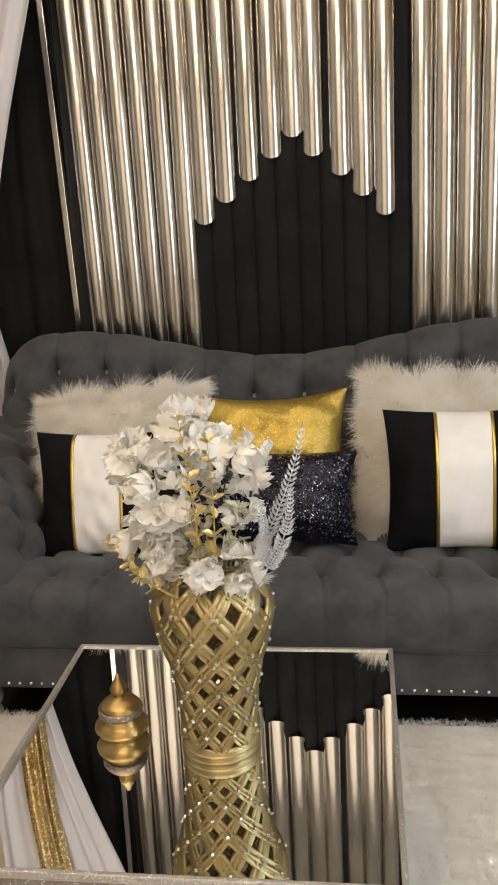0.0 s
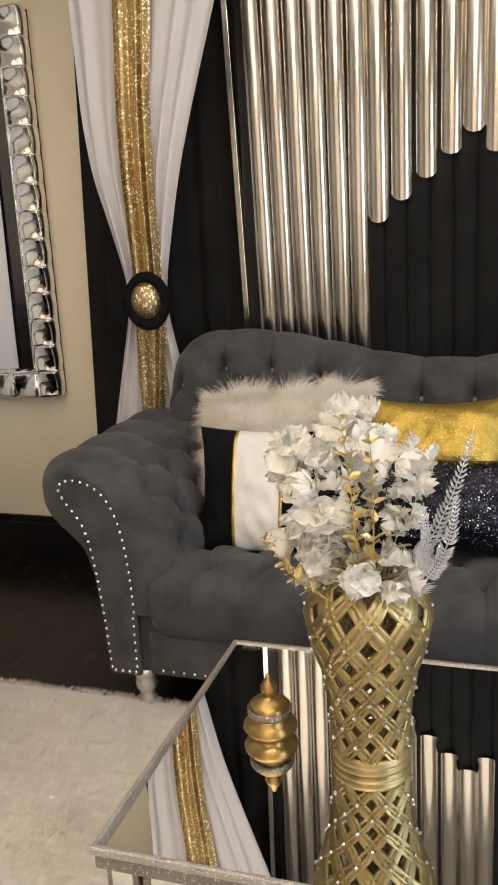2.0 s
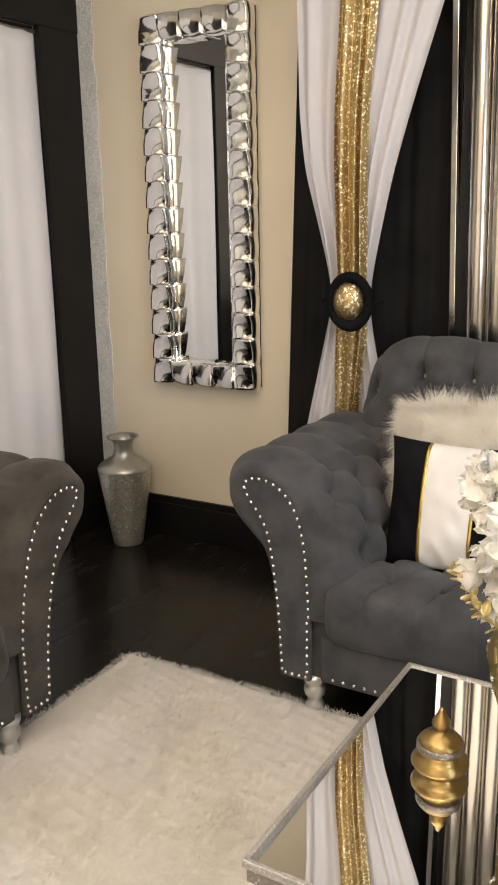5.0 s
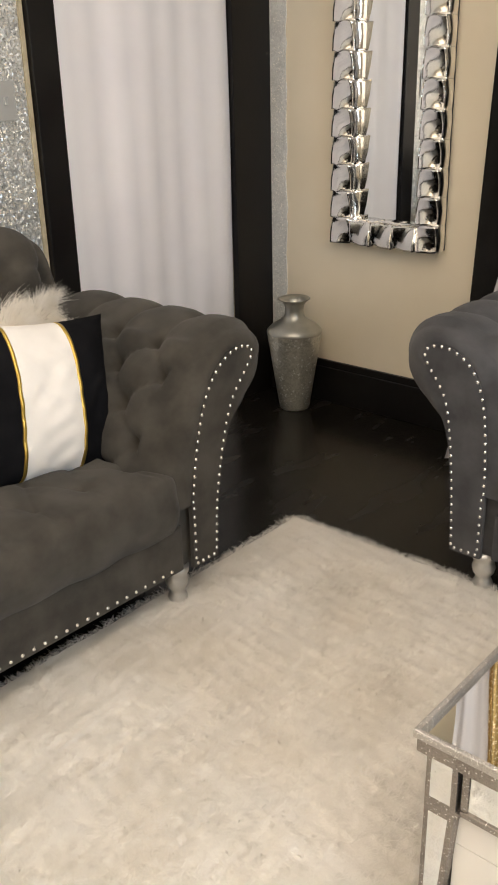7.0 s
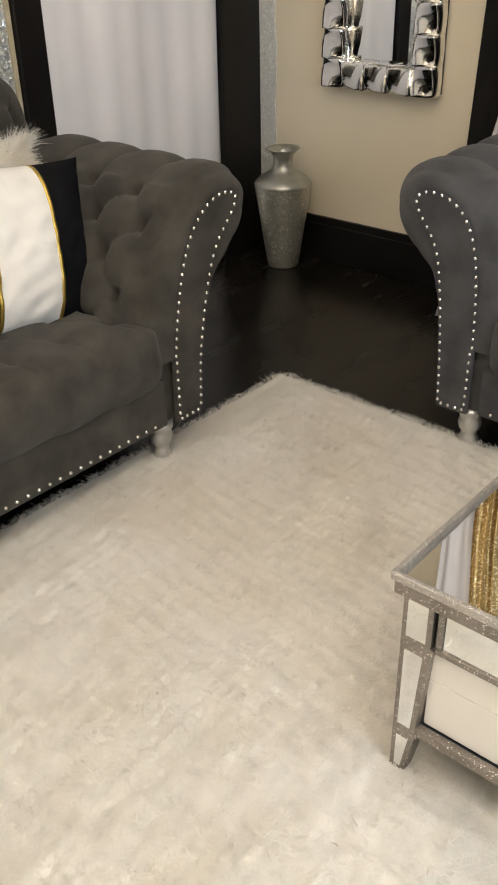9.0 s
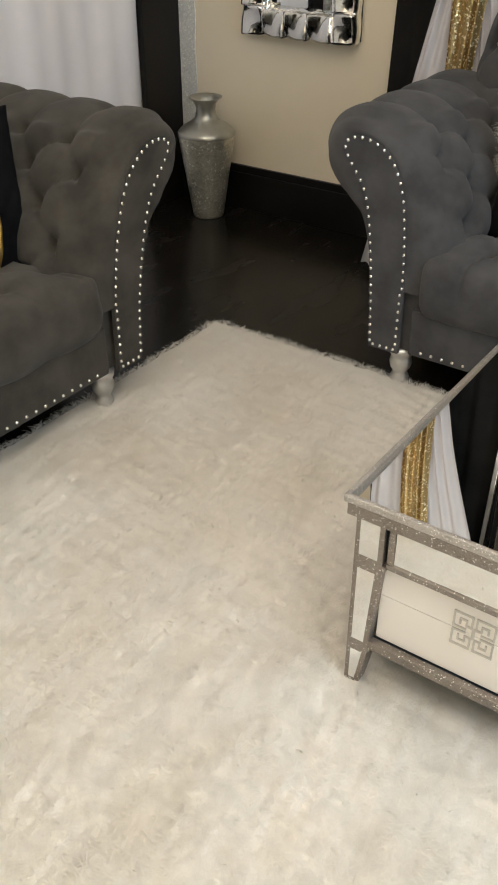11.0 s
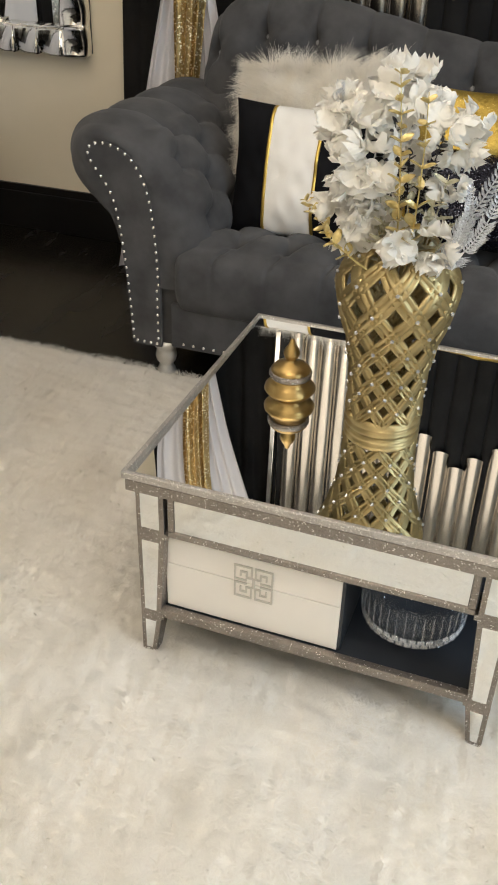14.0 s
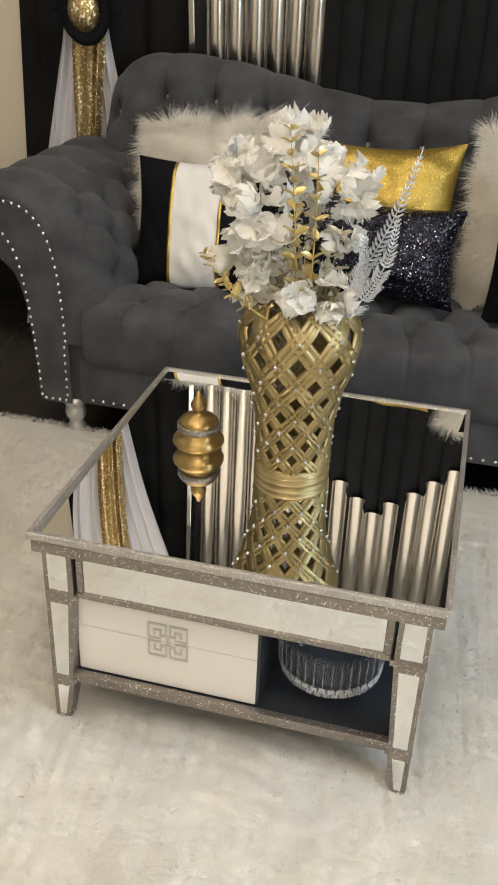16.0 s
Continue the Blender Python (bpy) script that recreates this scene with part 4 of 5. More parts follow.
# ---- fibres ----
def wander(x, y, f, seed):
    """Smooth pseudo-random field, about -1 to 1."""
    r = np.random.RandomState(seed)
    v = np.zeros_like(x)
    for _ in range(7):
        a, p, s = r.uniform(0, 2 * np.pi), r.uniform(0, 2 * np.pi), f * r.uniform(0.6, 1.6)
        v += np.sin(s * (x * math.cos(a) + y * math.sin(a)) + p)
    return v / 3.2


def fibre_mesh(name, root, d0, d1, length, width, mat, up, even=0.93):
    """Bent tapering strands: from each root along d0, bending to d1."""
    n = len(root)
    mid = root + d0 * (length * 0.5)[:, None]
    tip = mid + d1 * (length * 0.5)[:, None]
    side = np.cross(d0, up + np.random.RandomState(4).normal(0, 0.18, size=(n, 3)))
    side /= np.linalg.norm(side, axis=1, keepdims=True) + 1e-9
    # strands turn their outer face along the surface's own normal, and are shaded softly by it
    face = np.cross(side, d0)
    side[(face * up).sum(1) < 0] *= -1
    face = np.cross(side, d0)
    soft = even * up + (1 - even) * face
    soft /= np.linalg.norm(soft, axis=1, keepdims=True)
    w = width[:, None] * side / 2
    V = np.stack([root - w, root + w, mid + w * 0.8, mid - w * 0.8, tip + w * 0.15, tip - w * 0.15], 1).reshape(-1, 3)
    b = np.arange(n)[:, None] * 6
    F = np.stack([b + np.array([0, 1, 2, 3]), b + np.array([3, 2, 4, 5])], 1).reshape(-1, 4)
    me = bpy.data.meshes.new(name)
    me.vertices.add(len(V))
    me.vertices.foreach_set("co", V.ravel())
    me.loops.add(F.size)
    me.loops.foreach_set("vertex_index", F.ravel().astype(np.int32))
    me.polygons.add(len(F))
    me.polygons.foreach_set("loop_start", (np.arange(len(F)) * 4).astype(np.int32))
    me.update(calc_edges=True)
    me.polygons.foreach_set("use_smooth", np.ones(len(F), bool))
    me.materials.append(mat)
    me.normals_split_custom_set_from_vertices(np.repeat(soft, 6, 0))
    return me


# ---- white shag rug ----
RX0, RX1, RY0, RY1 = -1.097, 1.75, -2.3, 1.085
rug = thing("rug", (0, 0, 0), "white long-pile shag rug on the black floor", "rug")
_nx, _ny = 420, 500
_gx, _gy = np.meshgrid(np.linspace(RX0 + 0.002, RX1 - 0.002, _nx), np.linspace(RY0 + 0.002, RY1 - 0.002, _ny), indexing='ij')


def rug_height(x, y):
    """Soft mounds of the pile."""
    return 0.020 + 0.003 * wander(x, y, 26, 3) + 0.0022 * wander(x, y, 64, 13) + 0.0022 * wander(x, y, 150, 14)


_P = np.stack([_gx, _gy, FLOOR + rug_height(_gx, _gy)], -1)
# pressed down round the table's feet
def press(x, y):
    return sum(np.exp(-((x - a) ** 2 + (y - b) ** 2) / 0.0022) for a in (0.035, 0.68) for b in (0.022, 0.698))


_P[..., 2] -= 0.014 * np.clip(press(_gx, _gy), 0, 1)
_P[0, :, 2] = _P[-1, :, 2] = _P[:, 0, 2] = _P[:, -1, 2] = FLOOR
_P[1, :, 2] = _P[-2, :, 2] = _P[:, 1, 2] = _P[:, -2, 2] = FLOOR + 0.017
_P[0, :, 2] = _P[-1, :, 2] = _P[:, 0, 2] = _P[:, -1, 2] = FLOOR
piece("backing", grid_mesh("backing", _P, M_RUGBASE), rug)
_r = np.random.RandomState(11)
_N = 300000
_x, _y = _r.uniform(RX0 + 0.004, 1.30, _N), _r.uniform(-0.75, RY1 - 0.004, _N)
# rounded corner
_cr = 0.07
_dx, _dy = np.maximum(0, RX0 + _cr - _x), np.maximum(0, _y - (RY1 - _cr))
_ok = np.hypot(_dx, _dy) < _cr
_x, _y = _x[_ok], _y[_ok]
# strands lean together in small tufts, less so than they scatter
_th = 2.4 * wander(_x, _y, 14, 5) + 1.4 * wander(_x, _y, 85, 6) + _r.normal(0, 1.7, len(_x))
_flat = np.clip(0.80 + 0.07 * wander(_x, _y, 60, 8) + _r.normal(0, 0.25, len(_x)), 0.15, 1.4)
# at the border they fall outwards
_el, _et = np.clip((RX0 + 0.030 - _x) / 0.026, 0, 1), np.clip((_y - RY1 + 0.030) / 0.026, 0, 1)
_hx, _hy = np.cos(_th) - 0.7 * _el, np.sin(_th) + 0.7 * _et
_d0 = np.stack([_hx * _flat * 0.55, _hy * _flat * 0.55, np.full(len(_x), 0.20)], 1)
_d1 = np.stack([_hx * _flat, _hy * _flat, 0.02 + 0.12 * _r.uniform(size=len(_x))], 1)
_d0 /= np.linalg.norm(_d0, axis=1, keepdims=True)
_d1 /= np.linalg.norm(_d1, axis=1, keepdims=True)
_len = _r.uniform(0.015, 0.027, len(_x)) * (1 + 0.15 * wander(_x, _y, 20, 9))
_press = np.clip(press(_x, _y), 0, 1)
_len *= 1 - 0.5 * _press
_zr, _e = rug_height(_x, _y), 0.004
_up = np.stack([-(rug_height(_x + _e, _y) - _zr) / _e * 0.8, -(rug_height(_x, _y + _e) - _zr) / _e * 0.8, np.ones(len(_x))], 1)
_up /= np.linalg.norm(_up, axis=1, keepdims=True)
_root = np.stack([_x, _y, FLOOR + _zr + 0.001 - 0.014 * _press + 0.0025 * _r.uniform(-1, 1, len(_x))], 1)
tagged(piece("shag", fibre_mesh("shag", _root, _d0, _d1, _len, _r.uniform(0.0010, 0.0019, len(_x)), M_RUG, _up), rug), "long soft white pile", "", "", "stuff")

# ---- pillows ----
def pillow_sheets(w, h, t, seed, n=44, ear=0.05, wrinkle=0.004):
    """Front and back sheets of a stuffed pillow in its own plane: x across, z up, front towards -y."""
    u = np.linspace(-1, 1, n)
    U, V = np.meshgrid(u, u, indexing='ij')
    # sides drawn in between the corners
    X = w / 2 * U * (1 - ear * (1 - V ** 2) * np.abs(U) ** 2)
    Z = h / 2 * V * (1 - ear * (1 - U ** 2) * np.abs(V) ** 2)
    full = (np.clip(1 - np.abs(U) ** 2.6, 0, 1) * np.clip(1 - np.abs(V) ** 2.6, 0, 1)) ** 0.55
    wr = wrinkle * (wander(X, Z, 38, seed) + 0.6 * wander(X, Z, 90, seed + 1)) * full ** 0.5
    sag = 0.02 * (wander(X, Z, 9, seed + 2)) * full
    F = np.stack([X, -(t / 2 * full + wr + sag), Z], -1)
    B = np.stack([X, t / 2 * full, Z], -1)
    return u, F, B


def strip(name, F, i0, i1, mat, parent, label=""):
    return piece(name, grid_mesh(name, F[i0:i1 + 1], mat), parent, None, label)


def striped_pillow(loc, rot, label, seed, w=0.43, h=0.40, t=0.15, u1=-0.33, u2=0.38):
    ob = thing("throw_pillow", loc, label, "pillow", "striped pillows")
    ob.rotation_euler = [radians(a) for a in rot]
    n = 61
    u, F, B = pillow_sheets(w, h, t, seed, n, 0.07)
    a, b = int(np.argmin(abs(u - u1))), int(np.argmin(abs(u - u2)))
    strip("black_panel", F, 0, a, M_BLKCLOTH, ob)
    strip("white_panel", F, a, b, M_WHTCLOTH, ob, "white middle panel")
    strip("black_panel", F, b, n - 1, M_BLKCLOTH, ob)
    piece("pillow_back", grid_mesh("pillow_back", B[::-1], M_BLKCLOTH), ob)
    for k in (a, b):
        P = np.zeros((4, n, 3))
        wd = 0.0048
        for i, (dx, dy) in enumerate(((-wd, 0.001), (-wd * 0.8, -0.0035), (wd * 0.8, -0.0035), (wd, 0.001))):
            P[i] = F[k] + np.array((dx, dy, 0))
        piece("gold_trim", grid_mesh("gold_trim", P, M_GOLDTRIM), ob, None, "shiny gold ribbon")
    return ob


def plain_pillow(name, loc, rot, label, mat, seed, w, h, t, ear=0.09, group=""):
    ob = thing(name, loc, label, "pillow", group)
    ob.rotation_euler = [radians(a) for a in rot]
    u, F, B = pillow_sheets(w, h, t, seed, 56, ear, 0.006)
    piece("front_cover", grid_mesh("front_cover", F, mat), ob)
    piece("back_cover", grid_mesh("back_cover", B[::-1], mat), ob)
    return ob


def fur_pillow(loc, rot, label, seed, w, h, t, count=56000):
    ob = plain_pillow("fur_pillow", loc, rot, label, M_FURBASE, seed, w - 0.05, h - 0.05, t, 0.04, "fur pillows")
    u, F, B = pillow_sheets(w - 0.05, h - 0.05, t, seed, 56, 0.04, 0.006)
    r = np.random.RandomState(seed)
    n = len(u)
    i, j = r.randint(0, n - 1, count), r.randint(0, n - 1, count)
    # more strands on the rim
    rim = count // 5
    side = r.randint(0, 4, rim)
    i[:rim] = np.where(side == 0, 0, np.where(side == 1, n - 2, i[:rim]))
    j[:rim] = np.where(side == 2, 0, np.where(side == 3, n - 2, j[:rim]))
    fu, fv_ = r.uniform(size=count)[:, None], r.uniform(size=count)[:, None]
    root = (F[i, j] * (1 - fu) + F[i + 1, j] * fu) * (1 - fv_) + (F[i, j + 1] * (1 - fu) + F[i + 1, j + 1] * fu) * fv_
    out = np.stack([root[:, 0] / (w / 2), np.full(count, -0.22), root[:, 2] / (h / 2)], 1)
    out[:, 0], out[:, 2] = np.sign(out[:, 0]) * np.abs(out[:, 0]) ** 3, np.sign(out[:, 2]) * np.abs(out[:, 2]) ** 3
    nrm = np.stack([0.7 * out[:, 0], np.full(count, -0.8), 0.25 + 0.7 * out[:, 2]], 1)
    nrm /= np.linalg.norm(nrm, axis=1, keepdims=True)
    cl = wander(root[:, 0], root[:, 2], 45, seed + 7)
    d0 = out + np.stack([0.75 * cl + r.normal(0, 0.25, count), r.normal(0, 0.2, count), 0.35 * wander(root[:, 0], root[:, 2], 38, seed + 9) + r.normal(0, 0.25, count)], 1)
    d0 /= np.linalg.norm(d0, axis=1, keepdims=True)
    d1 = d0 + np.array((0, 0.05, -0.45)) + np.stack([0.5 * cl, 0 * cl, 0 * cl], 1)
    d1 /= np.linalg.norm(d1, axis=1, keepdims=True)
    tagged(piece("fur", fibre_mesh("fur", root, d0, d1, r.uniform(0.034, 0.062, count) * (1 + 0.5 * np.clip(cl, -0.6, 1)) * (1 + 0.35 * (np.arange(count) < rim)), r.uniform(0.0009, 0.0018, count), M_FUR, nrm, 0.80), ob), "long ivory fur strands", "", "", "stuff")
    return ob


fur_pillow((-0.075, 1.475, 0.632), (-16, -4, 2), "ivory faux-fur pillow leaning on the sofa back", 21, 0.51, 0.46, 0.16)
fur_pillow((0.945, 1.455, 0.650), (-14, 0, -3), "ivory faux-fur pillow leaning on the sofa back", 22, 0.60, 0.48, 0.16)
striped_pillow((-0.080, 1.300, 0.594), (-12, 0, 1), "black pillow with gold-edged white stripe, on the sofa", 31, 0.42, 0.375, 0.15, -0.42, 0.28)
striped_pillow((0.938, 1.300, 0.628), (-12, -1, -2), "black pillow with gold-edged white stripe, on the sofa", 32, 0.45, 0.40, 0.15, -0.36, 0.30)
plain_pillow("sequin_pillow", (0.398, 1.455, 0.650), (-15, -2, 0), "gold sequin pillow leaning on the sofa back", M_GOLDPIL, 41, 0.44, 0.40, 0.15, 0.12, "sequin pillows")
plain_pillow("sequin_pillow", (0.430, 1.290, 0.584), (-14, 0, -2), "black sequin pillow sitting in front of the gold one", M_BLKSEQ, 42, 0.42, 0.27, 0.13, 0.09, "sequin pillows")
# on the loveseat
striped_pillow((-1.285, 0.275, 0.595), (-14, 7, 84), "black pillow with gold-edged white stripe, on the loveseat", 33, 0.43, 0.42, 0.15, -0.42, 0.34)
fur_pillow((-1.47, 0.24, 0.575), (-14, 0, 90), "ivory faux-fur pillow leaning on the loveseat back", 23, 0.58, 0.44, 0.16)

# ---- gold lattice vase ----
VX, VY = 0.385, 0.360
gv = thing("lattice_vase", (VX, VY, TH - 0.0105), "gold lattice vase studded with rhinestones, on the mirrored table", "vase")
_prof = np.array([(0.000, 0.069), (0.038, 0.066), (0.088, 0.066), (0.132, 0.070), (0.178, 0.079), (0.222, 0.092), (0.256, 0.103), (0.280, 0.1065), (0.302, 0.104), (0.322, 0.096), (0.340, 0.083), (0.354, 0.068), (0.364, 0.054)])


def vase_r(z):
    return np.interp(z, _prof[:, 0], _prof[:, 1])


_zl, _zh = 0.030, 0.358
_NS, _TW = 9, 1.04 * math.pi


def twist(z):
    """Strand angle, in step with the vase's width so that the openings stay square."""
    zz = np.linspace(_zl, _zh, 200)
    c = np.cumsum(1 / vase_r(zz))
    c = (c - c[0]) / (c[-1] - c[0])
    return _TW * np.interp(z, zz, c)


_z = np.linspace(_zl, _zh, 64)
_vv, _ff = [], []
_prf = [(-1.0, -0.003), (-0.95, 0.0005), (-0.72, 0.0058), (-0.45, -0.0008), (-0.25, 0.0008), (0.0, 0.0078), (0.25, 0.0008), (0.45, -0.0008), (0.72, 0.0058), (0.95, 0.0005), (1.0, -0.003)]
for sg in (-1, 1):
    for s in range(_NS):
        base = len(_vv)
        for z in _z:
            R = float(vase_r(z))
            a = s * 2 * math.pi / _NS + sg * float(twist(z))
            dz = 0.002
            da = sg * float(twist(z + dz) - twist(z - dz)) * R
            L = math.hypot(da, 2 * dz)
            nx, nz = 2 * dz / L, -da / L
            hw_ = 0.168 * R
            for q, hgt in _prf:
                zz = min(max(z + nz * q * hw_, 0.02), 0.363)
                aa = a + nx * q * hw_ / R
                rr = float(vase_r(zz)) + hgt + (0.0006 if sg > 0 else 0)
                _vv.append((rr * math.cos(aa), rr * math.sin(aa), zz))
        m_ = len(_prf)
        for i in range(len(_z) - 1):
            for j in range(m_ - 1):
                k = base + i * m_ + j
                _ff.append((k, k + 1, k + m_ + 1, k + m_))
_lat = piece("lattice", mesh_of("lattice", _vv, _ff, M_VASEGOLD), gv, None, "openwork of ridged crossing strands")
_md = _lat.modifiers.new("thickness", 'SOLIDIFY')
_md.thickness, _md.offset = 0.004, -1
piece("foot_ring", lathe("foot_ring", [(0.0, 0.0), (0.068, 0.0), (0.073, 0.004), (0.074, 0.011), (0.070, 0.014), (0.073, 0.018), (0.0735, 0.025), (0.069, 0.032), (0.064, 0.033), (0.062, 0.02), (0.0, 0.012)], M_VASEGOLD, 56), gv)
piece("rim", lathe("rim", [(0.062, 0.354), (0.066, 0.362), (0.062, 0.369), (0.055, 0.369), (0.053, 0.360), (0.056, 0.354)], M_VASEGOLD, 56), gv)
_bm = bmesh.new()
bmesh.ops.create_icosphere(_bm, subdivisions=1, radius=0.0042)
RHINE = bpy.data.meshes.new("rhinestone")
_bm.to_mesh(RHINE)
_bm.free()
RHINE.materials.append(M_GEM)
_zt = np.linspace(_zl, _zh, 400)
_tt = twist(_zt)
for k in range(1, 10):
    z = float(np.interp(math.pi * k / _NS, _tt, _zt))
    for s in range(_NS):
        a = s * 2 * math.pi / _NS + math.pi * k / _NS
        R = float(vase_r(z)) + 0.0085
        piece("rhinestone", RHINE, gv, Matrix.Translation((R * math.cos(a), R * math.sin(a), z)))

# ---- bouquet ----
bq = thing("flower_bouquet", (VX, VY, TH + 0.328), "artificial bouquet of white blossoms with gold and silver sprigs", "flowers")
bq.scale = (1, 1, 0.94)
_r = random.Random(5)


def blossom_mesh(seed, R):
    rr = random.Random(seed)
    v, f = [], []
    for p in range(5):
        a0 = p * 2 * math.pi / 5 + rr.uniform(-0.2, 0.2)
        tilt = rr.uniform(-0.45, 0.95)
        n, m = 6, 7
        b = len(v)
        for i in range(n):
            s = i / (n - 1)
            wid = 0.60 * R * math.sin(math.pi * min(1, 0.12 + 0.80 * s)) ** 0.7
            for j in range(m):
                t = 2 * j / (m - 1) - 1
                ruf = 0.22 * R * s * math.sin(t * 7 + p * 2 + seed) + rr.uniform(-0.05, 0.05) * R * s
                x = R * (s * math.cos(tilt * s)) * (1 - 0.22 * t * t * s) + (0.10 * R * math.sin(9 * t + p) + rr.uniform(-0.07, 0.07) * R) * s
                y = wid * t
                z = R * s * math.sin(tilt * s) + 0.22 * R * t * t * s + ruf
                v.append((x * math.cos(a0) - y * math.sin(a0), x * math.sin(a0) + y * math.cos(a0), z))
        for i in range(n - 1):
            for j in range(m - 1):
                k = b + i * m + j
                f.append((k, k + 1, k + m + 1, k + m))
    return mesh_of("blossom", v, f, M_PETAL)


BLOOMS = [blossom_mesh(s, 0.030 + 0.005 * (s % 3)) for s in range(7)]
# clusters of blossoms: x, y, z of the middle, spread, number
for cx, cy, cz, sp, num in ((-0.100, -0.03, 0.235, 0.042, 13), (-0.070, -0.06, 0.165, 0.048, 13), (-0.085, -0.05, 0.105, 0.035, 7), (-0.040, 0.0, 0.285, 0.040, 8), (0.000, 0.04, 0.292, 0.026, 4), (0.055, 0.0, 0.265, 0.036, 7), (0.070, -0.02, 0.215, 0.036, 7), (0.062, -0.03, 0.150, 0.026, 4), (-0.068, -0.070, 0.055, 0.032, 7), (0.008, -0.080, 0.050, 0.028, 5), (0.066, -0.060, 0.048, 0.028, 6), (0.0, 0.06, 0.18, 0.05, 6)):
    for k in range(max(3, int(0.78 * num))):
        d = Vector((_r.gauss(0, 1), _r.gauss(0, 1), _r.gauss(0, 1))).normalized() * sp * _r.uniform(0.5, 1.1)
        p = Vector((cx, cy, cz)) + d
        n = (d.normalized() + Vector((0, -0.35, 0.25)) + Vector((_r.uniform(-.9, .9), _r.uniform(-.9, .9), _r.uniform(-.9, .9)))).normalized()
        piece("blossom", _r.choice(BLOOMS), bq, facing(p, n) @ pose(0, 0, 0, 0, 0, _r.uniform(0, 360)))


def leaf_mesh(name, L, W, mat, cup=0.2):
    v, f = [], []
    n, m = 6, 5
    for i in range(n):
        s = i / (n - 1)
        w = W * (math.sin(math.pi * (0.04 + 0.92 * s)) ** 0.75)
        for j in range(m):
            t = 2 * j / (m - 1) - 1
            v.append((L * s, w * t / 2, cup * W * t * t - 0.12 * L * s * s))
    for i in range(n - 1):
        for j in range(m - 1):
            k = i * m + j
            f.append((k, k + 1, k + m + 1, k + m))
    return mesh_of(name, v, f, mat)


def sprig(name, base, tip, bend, leaves, leaf, mat, label, spread=60, start=0.25, shrink=0.45):
    """A curved stem with leaves in turning pairs."""
    base, tip, bend = Vector(base), Vector(tip), Vector(bend)
    pts = [base * (1 - t) ** 2 + (base + tip + bend * 2) * 0.5 * 2 * t * (1 - t) + tip * t * t for t in [i / 12 for i in range(13)]]
    bm = bmesh.new()
    tube_bm(bm, pts, [0.0022 - 0.0014 * i / 12 for i in range(13)], 6)
    st = part(name, bm, mat, bq, label, True)
    for k in range(leaves):
        t = start + (1 - start) * (k // 2 + 0.5) / (leaves / 2)
        i = min(11, int(t * 12))
        p = pts[i].lerp(pts[i + 1], t * 12 - i)
        d = (pts[i + 1] - pts[i]).normalized()
        sd = d.orthogonal().normalized()
        sd.rotate(Matrix.Rotation((k % 2) * math.pi + (k // 2) * 1.35 + _r.uniform(-0.3, 0.3), 3, d))
        ang = radians(spread + _r.uniform(-12, 12))
        out = (d * math.cos(ang) + sd * math.sin(ang)).normalized()
        m = Matrix.Translation(p) @ out.to_track_quat('X', 'Z').to_matrix().to_4x4() @ pose(0, 0, 0, _r.uniform(-40, 40)) @ Matrix.Scale(1 - shrink * t + _r.uniform(-0.1, 0.1), 4)
        piece("leaf", leaf, st, m)
    return st


GLEAF = leaf_mesh("gold_leaf", 0.033, 0.021, M_GOLDLEAF)
PLEAF = leaf_mesh("pale_leaf", 0.042, 0.024, M_PALELEAF)
BLEAF = leaf_mesh("black_leaf", 0.016, 0.013, M_BLACKLEAF)
sprig("gold_sprig", (0.0, -0.05, -0.05), (-0.022, -0.085, 0.340), (0.020, -0.060, 0.03), 26, GLEAF, M_GOLDLEAF, "gold eucalyptus sprig", 55)
sprig("gold_sprig", (0.01, -0.05, -0.05), (0.026, -0.095, 0.310), (0.025, -0.055, 0.0), 16, GLEAF, M_GOLDLEAF, "gold eucalyptus sprig", 55)
sprig("gold_sprig", (-0.03, -0.06, -0.03), (-0.165, -0.06, 0.105), (-0.02, -0.02, 0.01), 14, GLEAF, M_GOLDLEAF, "gold eucalyptus sprig", 50, 0.4)
sprig("gold_sprig", (-0.02, -0.07, -0.02), (-0.12, -0.09, 0.060), (-0.02, -0.02, 0.01), 10, GLEAF, M_GOLDLEAF, "gold eucalyptus sprig", 50, 0.4)
for k in range(9):
    a = -2.6 + 0.27 * k
    sprig("leafy_stem", (0.03 * math.cos(a), 0.03 * math.sin(a), -0.04), (0.075 * math.cos(a) + 0.01, 0.075 * math.sin(a), 0.13 + 0.05 * math.sin(k * 2.1)), (0.01 * math.cos(a), 0.01 * math.sin(a), 0.0), 10, PLEAF, M_PALELEAF, "pale gold leafy stem", 50, 0.2)
for bx, bz in ((-0.06, 0.23), (0.0, 0.20), (0.03, 0.17), (-0.03, 0.25), (0.05, 0.23)):
    sprig("black_sprig", (0.0, 0.0, 0.0), (bx, -0.045, bz), (0, 0, 0.02), 18, BLEAF, M_BLACKLEAF, "small black berry sprig", 60, 0.45, 0.1)


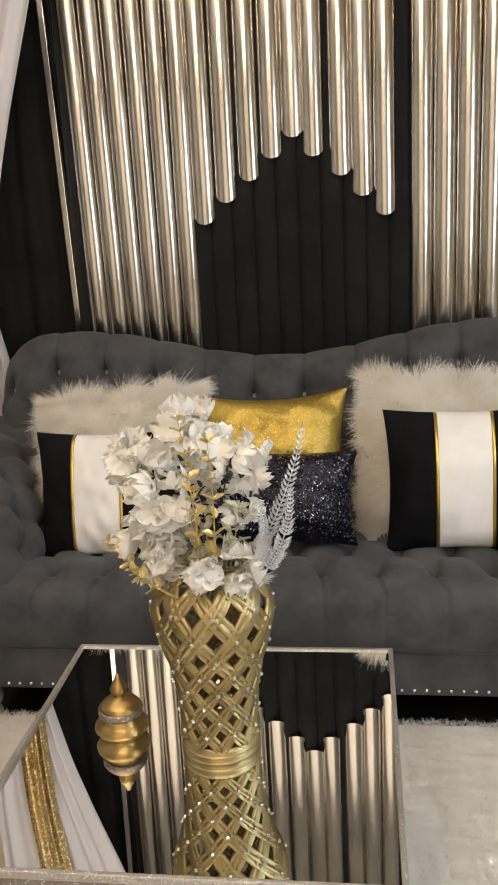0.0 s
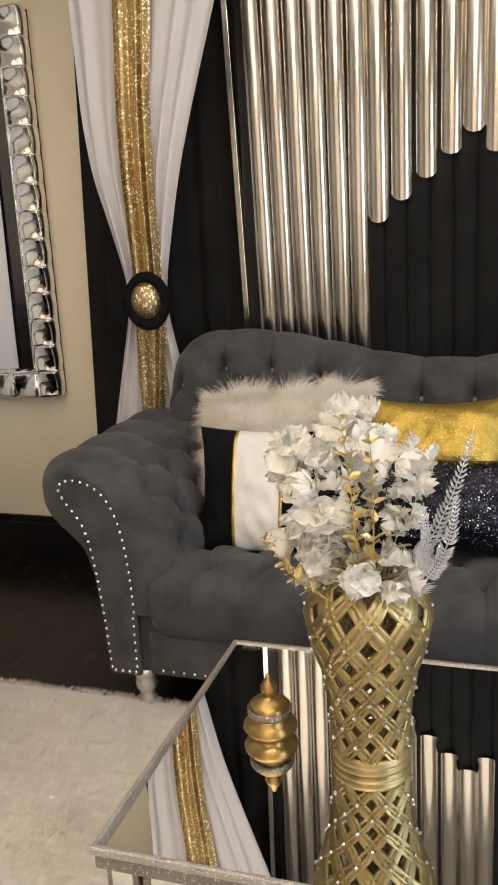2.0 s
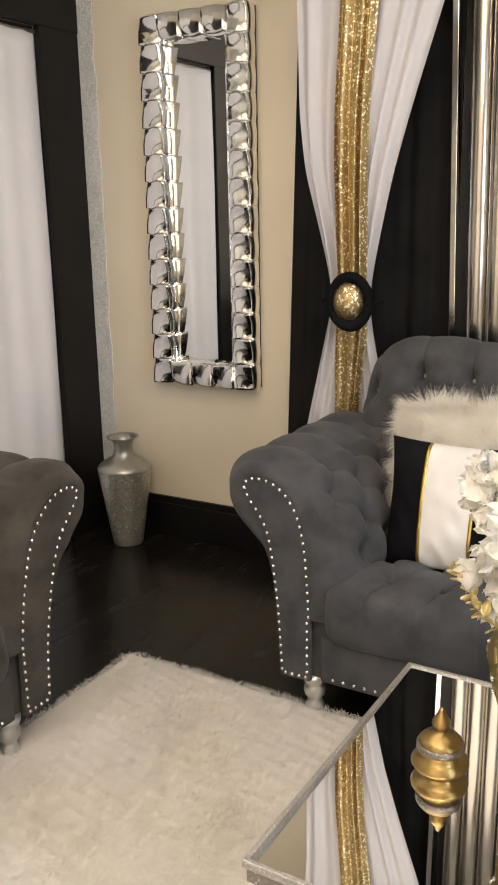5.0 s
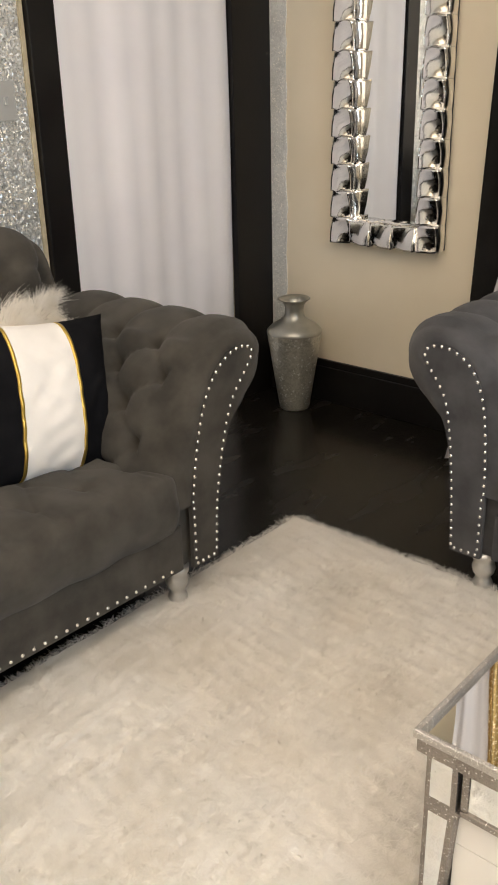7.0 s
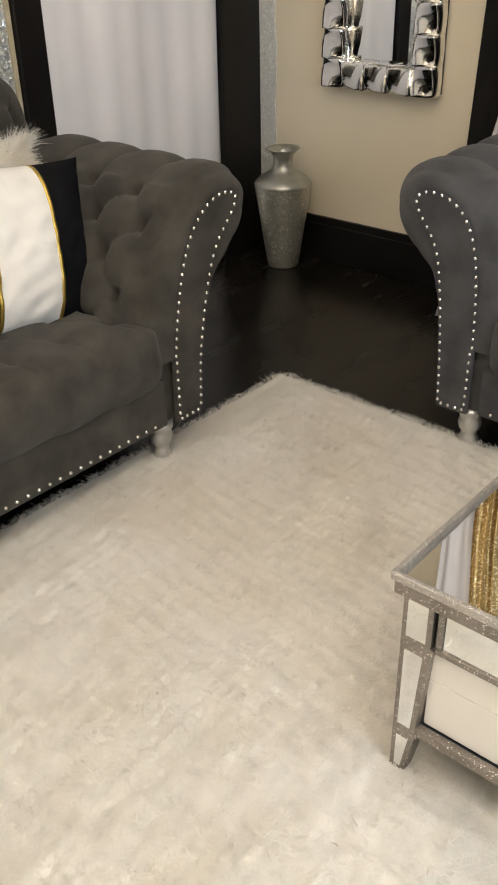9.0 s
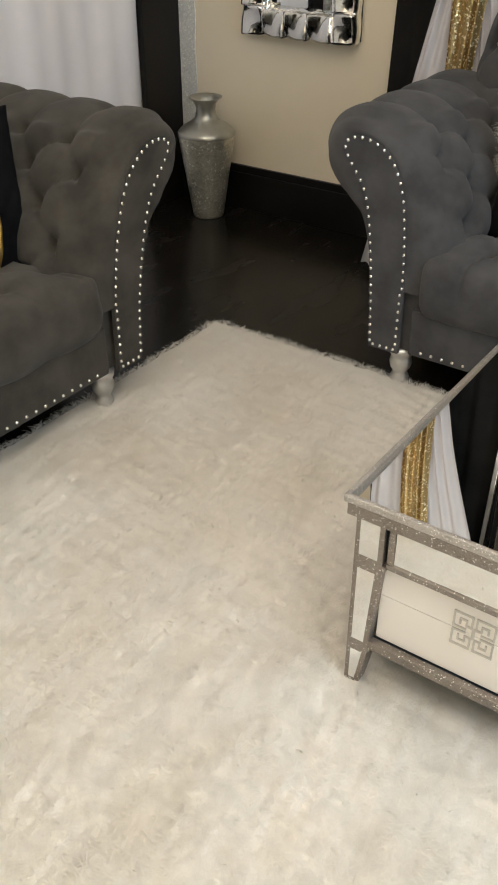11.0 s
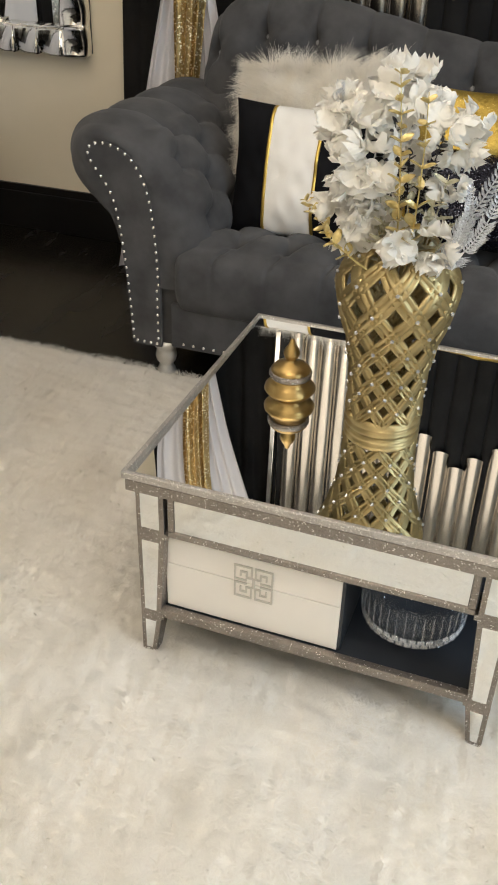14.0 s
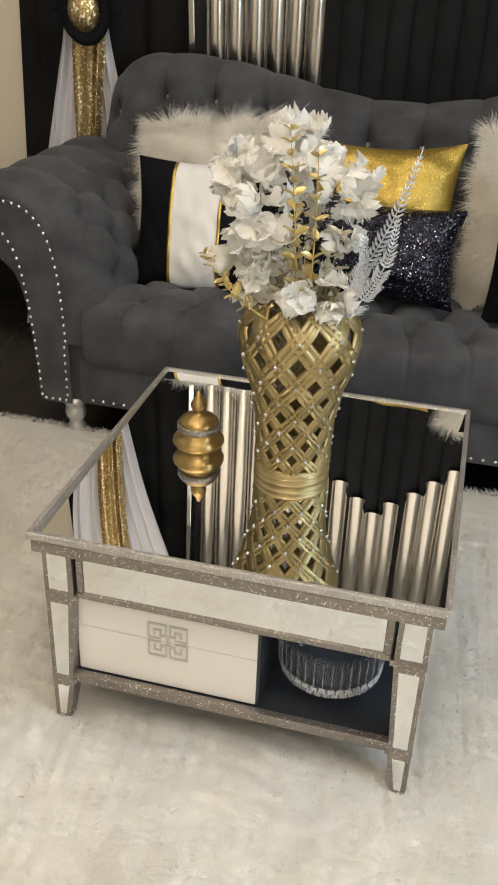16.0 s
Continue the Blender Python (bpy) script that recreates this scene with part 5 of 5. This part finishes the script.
def fern(base, tip, bend, width, label):
    """A silver fern: stem with two rows of fine needles, each forked."""
    base, tip, bend = Vector(base), Vector(tip), Vector(bend)
    N = 40
    pts = [base.lerp(tip, t) + bend * (4 * t * (1 - t)) for t in [i / N for i in range(N + 1)]]
    bm = bmesh.new()
    tube_bm(bm, pts, [0.0020 - 0.0013 * i / N for i in range(N + 1)], 6)
    for i in range(10, N):
        t = i / N
        if _r.random() < 0.06:
            continue
        d = (pts[i + 1] - pts[i]).normalized()
        side = d.cross(Vector((0, -1, 0.2))).normalized()
        L = _r.uniform(0.7, 1.15) * width * (1 - 0.75 * max(0.0, (t - 0.3) / 0.7) ** 1.5)
        for sg in (-1, 1):
            for lift in (-0.8, -0.3, 0.2, 0.75):
                out = (side * sg + d * 0.75 + Vector((0, -1, 0)) * (lift + _r.uniform(-.2, .2))).normalized()
                p = pts[i]
                w = d * 0.0013
                a = [bm.verts.new(q) for q in (p - w, p + w, p + out * L * 0.6 + w * 1.5, p + out * L + d * 0.003, p + out * L * 0.6 - w * 1.5)]
                bm.faces.new(a)
    return part("silver_fern", bm, M_SILVERLEAF, bq, label)


fern((0.02, -0.03, -0.02), (0.178, -0.02, 0.310), (0.02, -0.02, -0.02), 0.022, "silver glitter fern sprig")
fern((0.03, -0.05, -0.02), (0.155, -0.06, 0.200), (0.030, -0.02, -0.020), 0.024, "silver glitter fern sprig")
fern((0.03, -0.04, -0.02), (0.105, -0.07, 0.170), (0.03, -0.02, -0.01), 0.023, "silver glitter fern sprig")
fern((-0.02, -0.02, 0.02), (-0.118, -0.06, 0.310), (-0.03, 0, 0.03), 0.026, "silver glitter fern sprig")

# ---- small gold lidded jar ----
jar = thing("lidded_jar", (0.189, 0.380, TH - 0.0105), "small gold lidded jar with finial, on the mirrored table", "jar")
piece("body", lathe("body", [(0.0, 0.0), (0.033, 0.0), (0.035, 0.003), (0.036, 0.008), (0.046, 0.013), (0.052, 0.022), (0.051, 0.028), (0.044, 0.036), (0.039, 0.043), (0.038, 0.050), (0.0, 0.050)], M_GOLD, 48), jar)
piece("glitter_band", lathe("glitter_band", [(0.0, 0.0502), (0.041, 0.0502), (0.043, 0.053), (0.043, 0.060), (0.041, 0.063), (0.0, 0.063)], M_GLITTER, 48), jar, None, "glitter rim")
piece("lid", lathe("lid", [(0.040, 0.0632), (0.040, 0.066), (0.034, 0.073), (0.022, 0.079), (0.012, 0.083), (0.009, 0.087), (0.013, 0.091), (0.0165, 0.098), (0.0165, 0.104), (0.012, 0.113), (0.007, 0.120), (0.0055, 0.126), (0.0035, 0.130), (0.0, 0.131)], M_GOLD, 48), jar, None, "gold lid with finial")

# ---- cut-glass bowl on the shelf ----
bowl = thing("glass_bowl", (0.523, 0.146, 0.1065), "cut-glass bowl standing on the dark table shelf", "bowl")
_a = np.linspace(0, 2 * np.pi, 96, endpoint=False)
_rows = []
for r, z, cut in ((0.001, 0.0, 0), (0.040, 0.0, 0), (0.058, 0.006, 0.002), (0.078, 0.020, 0.004), (0.092, 0.040, 0.005), (0.099, 0.062, 0.005), (0.100, 0.066, 0.001), (0.101, 0.082, 0.003), (0.099, 0.100, 0.003), (0.093, 0.122, 0.001), (0.088, 0.122, 0), (0.092, 0.10, 0), (0.092, 0.07, 0), (0.084, 0.042, 0), (0.068, 0.022, 0), (0.040, 0.010, 0), (0.001, 0.009, 0)):
    _rows.append([((r - cut * abs(math.sin(11 * t))) * math.cos(t), (r - cut * abs(math.sin(11 * t))) * math.sin(t), z) for t in _a])
piece("glass_wall", grid_mesh("glass_wall", np.array(_rows), M_GLASS, wrap_v=True), bowl)
# two rows of cut facets in a band, and thin flutes above them
_fb = box_bm(-0.0068, 0.0068, -0.001, 0.001, -0.0048, 0.0048, 0.0012, 1)
FACET = bpy.data.meshes.new("facet")
_fb.to_mesh(FACET)
_fb.free()
FACET.materials.append(M_GLASSRIB)
_fb = box_bm(-0.0009, 0.0009, -0.001, 0.001, -0.028, 0.028, 0.0004, 1)
FLUTE = bpy.data.meshes.new("rib")
_fb.to_mesh(FLUTE)
_fb.free()
FLUTE.materials.append(M_GLASSLINE)
for k in range(38):
    a = k * 360 / 38
    m = pose(0, 0, 0, 0, 0, a)
    piece("facet", FACET, bowl, m @ pose(0, -0.0962, 0.054, -14))
    piece("facet", FACET, bowl, m @ pose(0, 0, 0, 0, 0, 4.7) @ pose(0, -0.0925, 0.042, -24))
    piece("rib", FLUTE, bowl, m @ pose(0, -0.099, 0.090, 2))
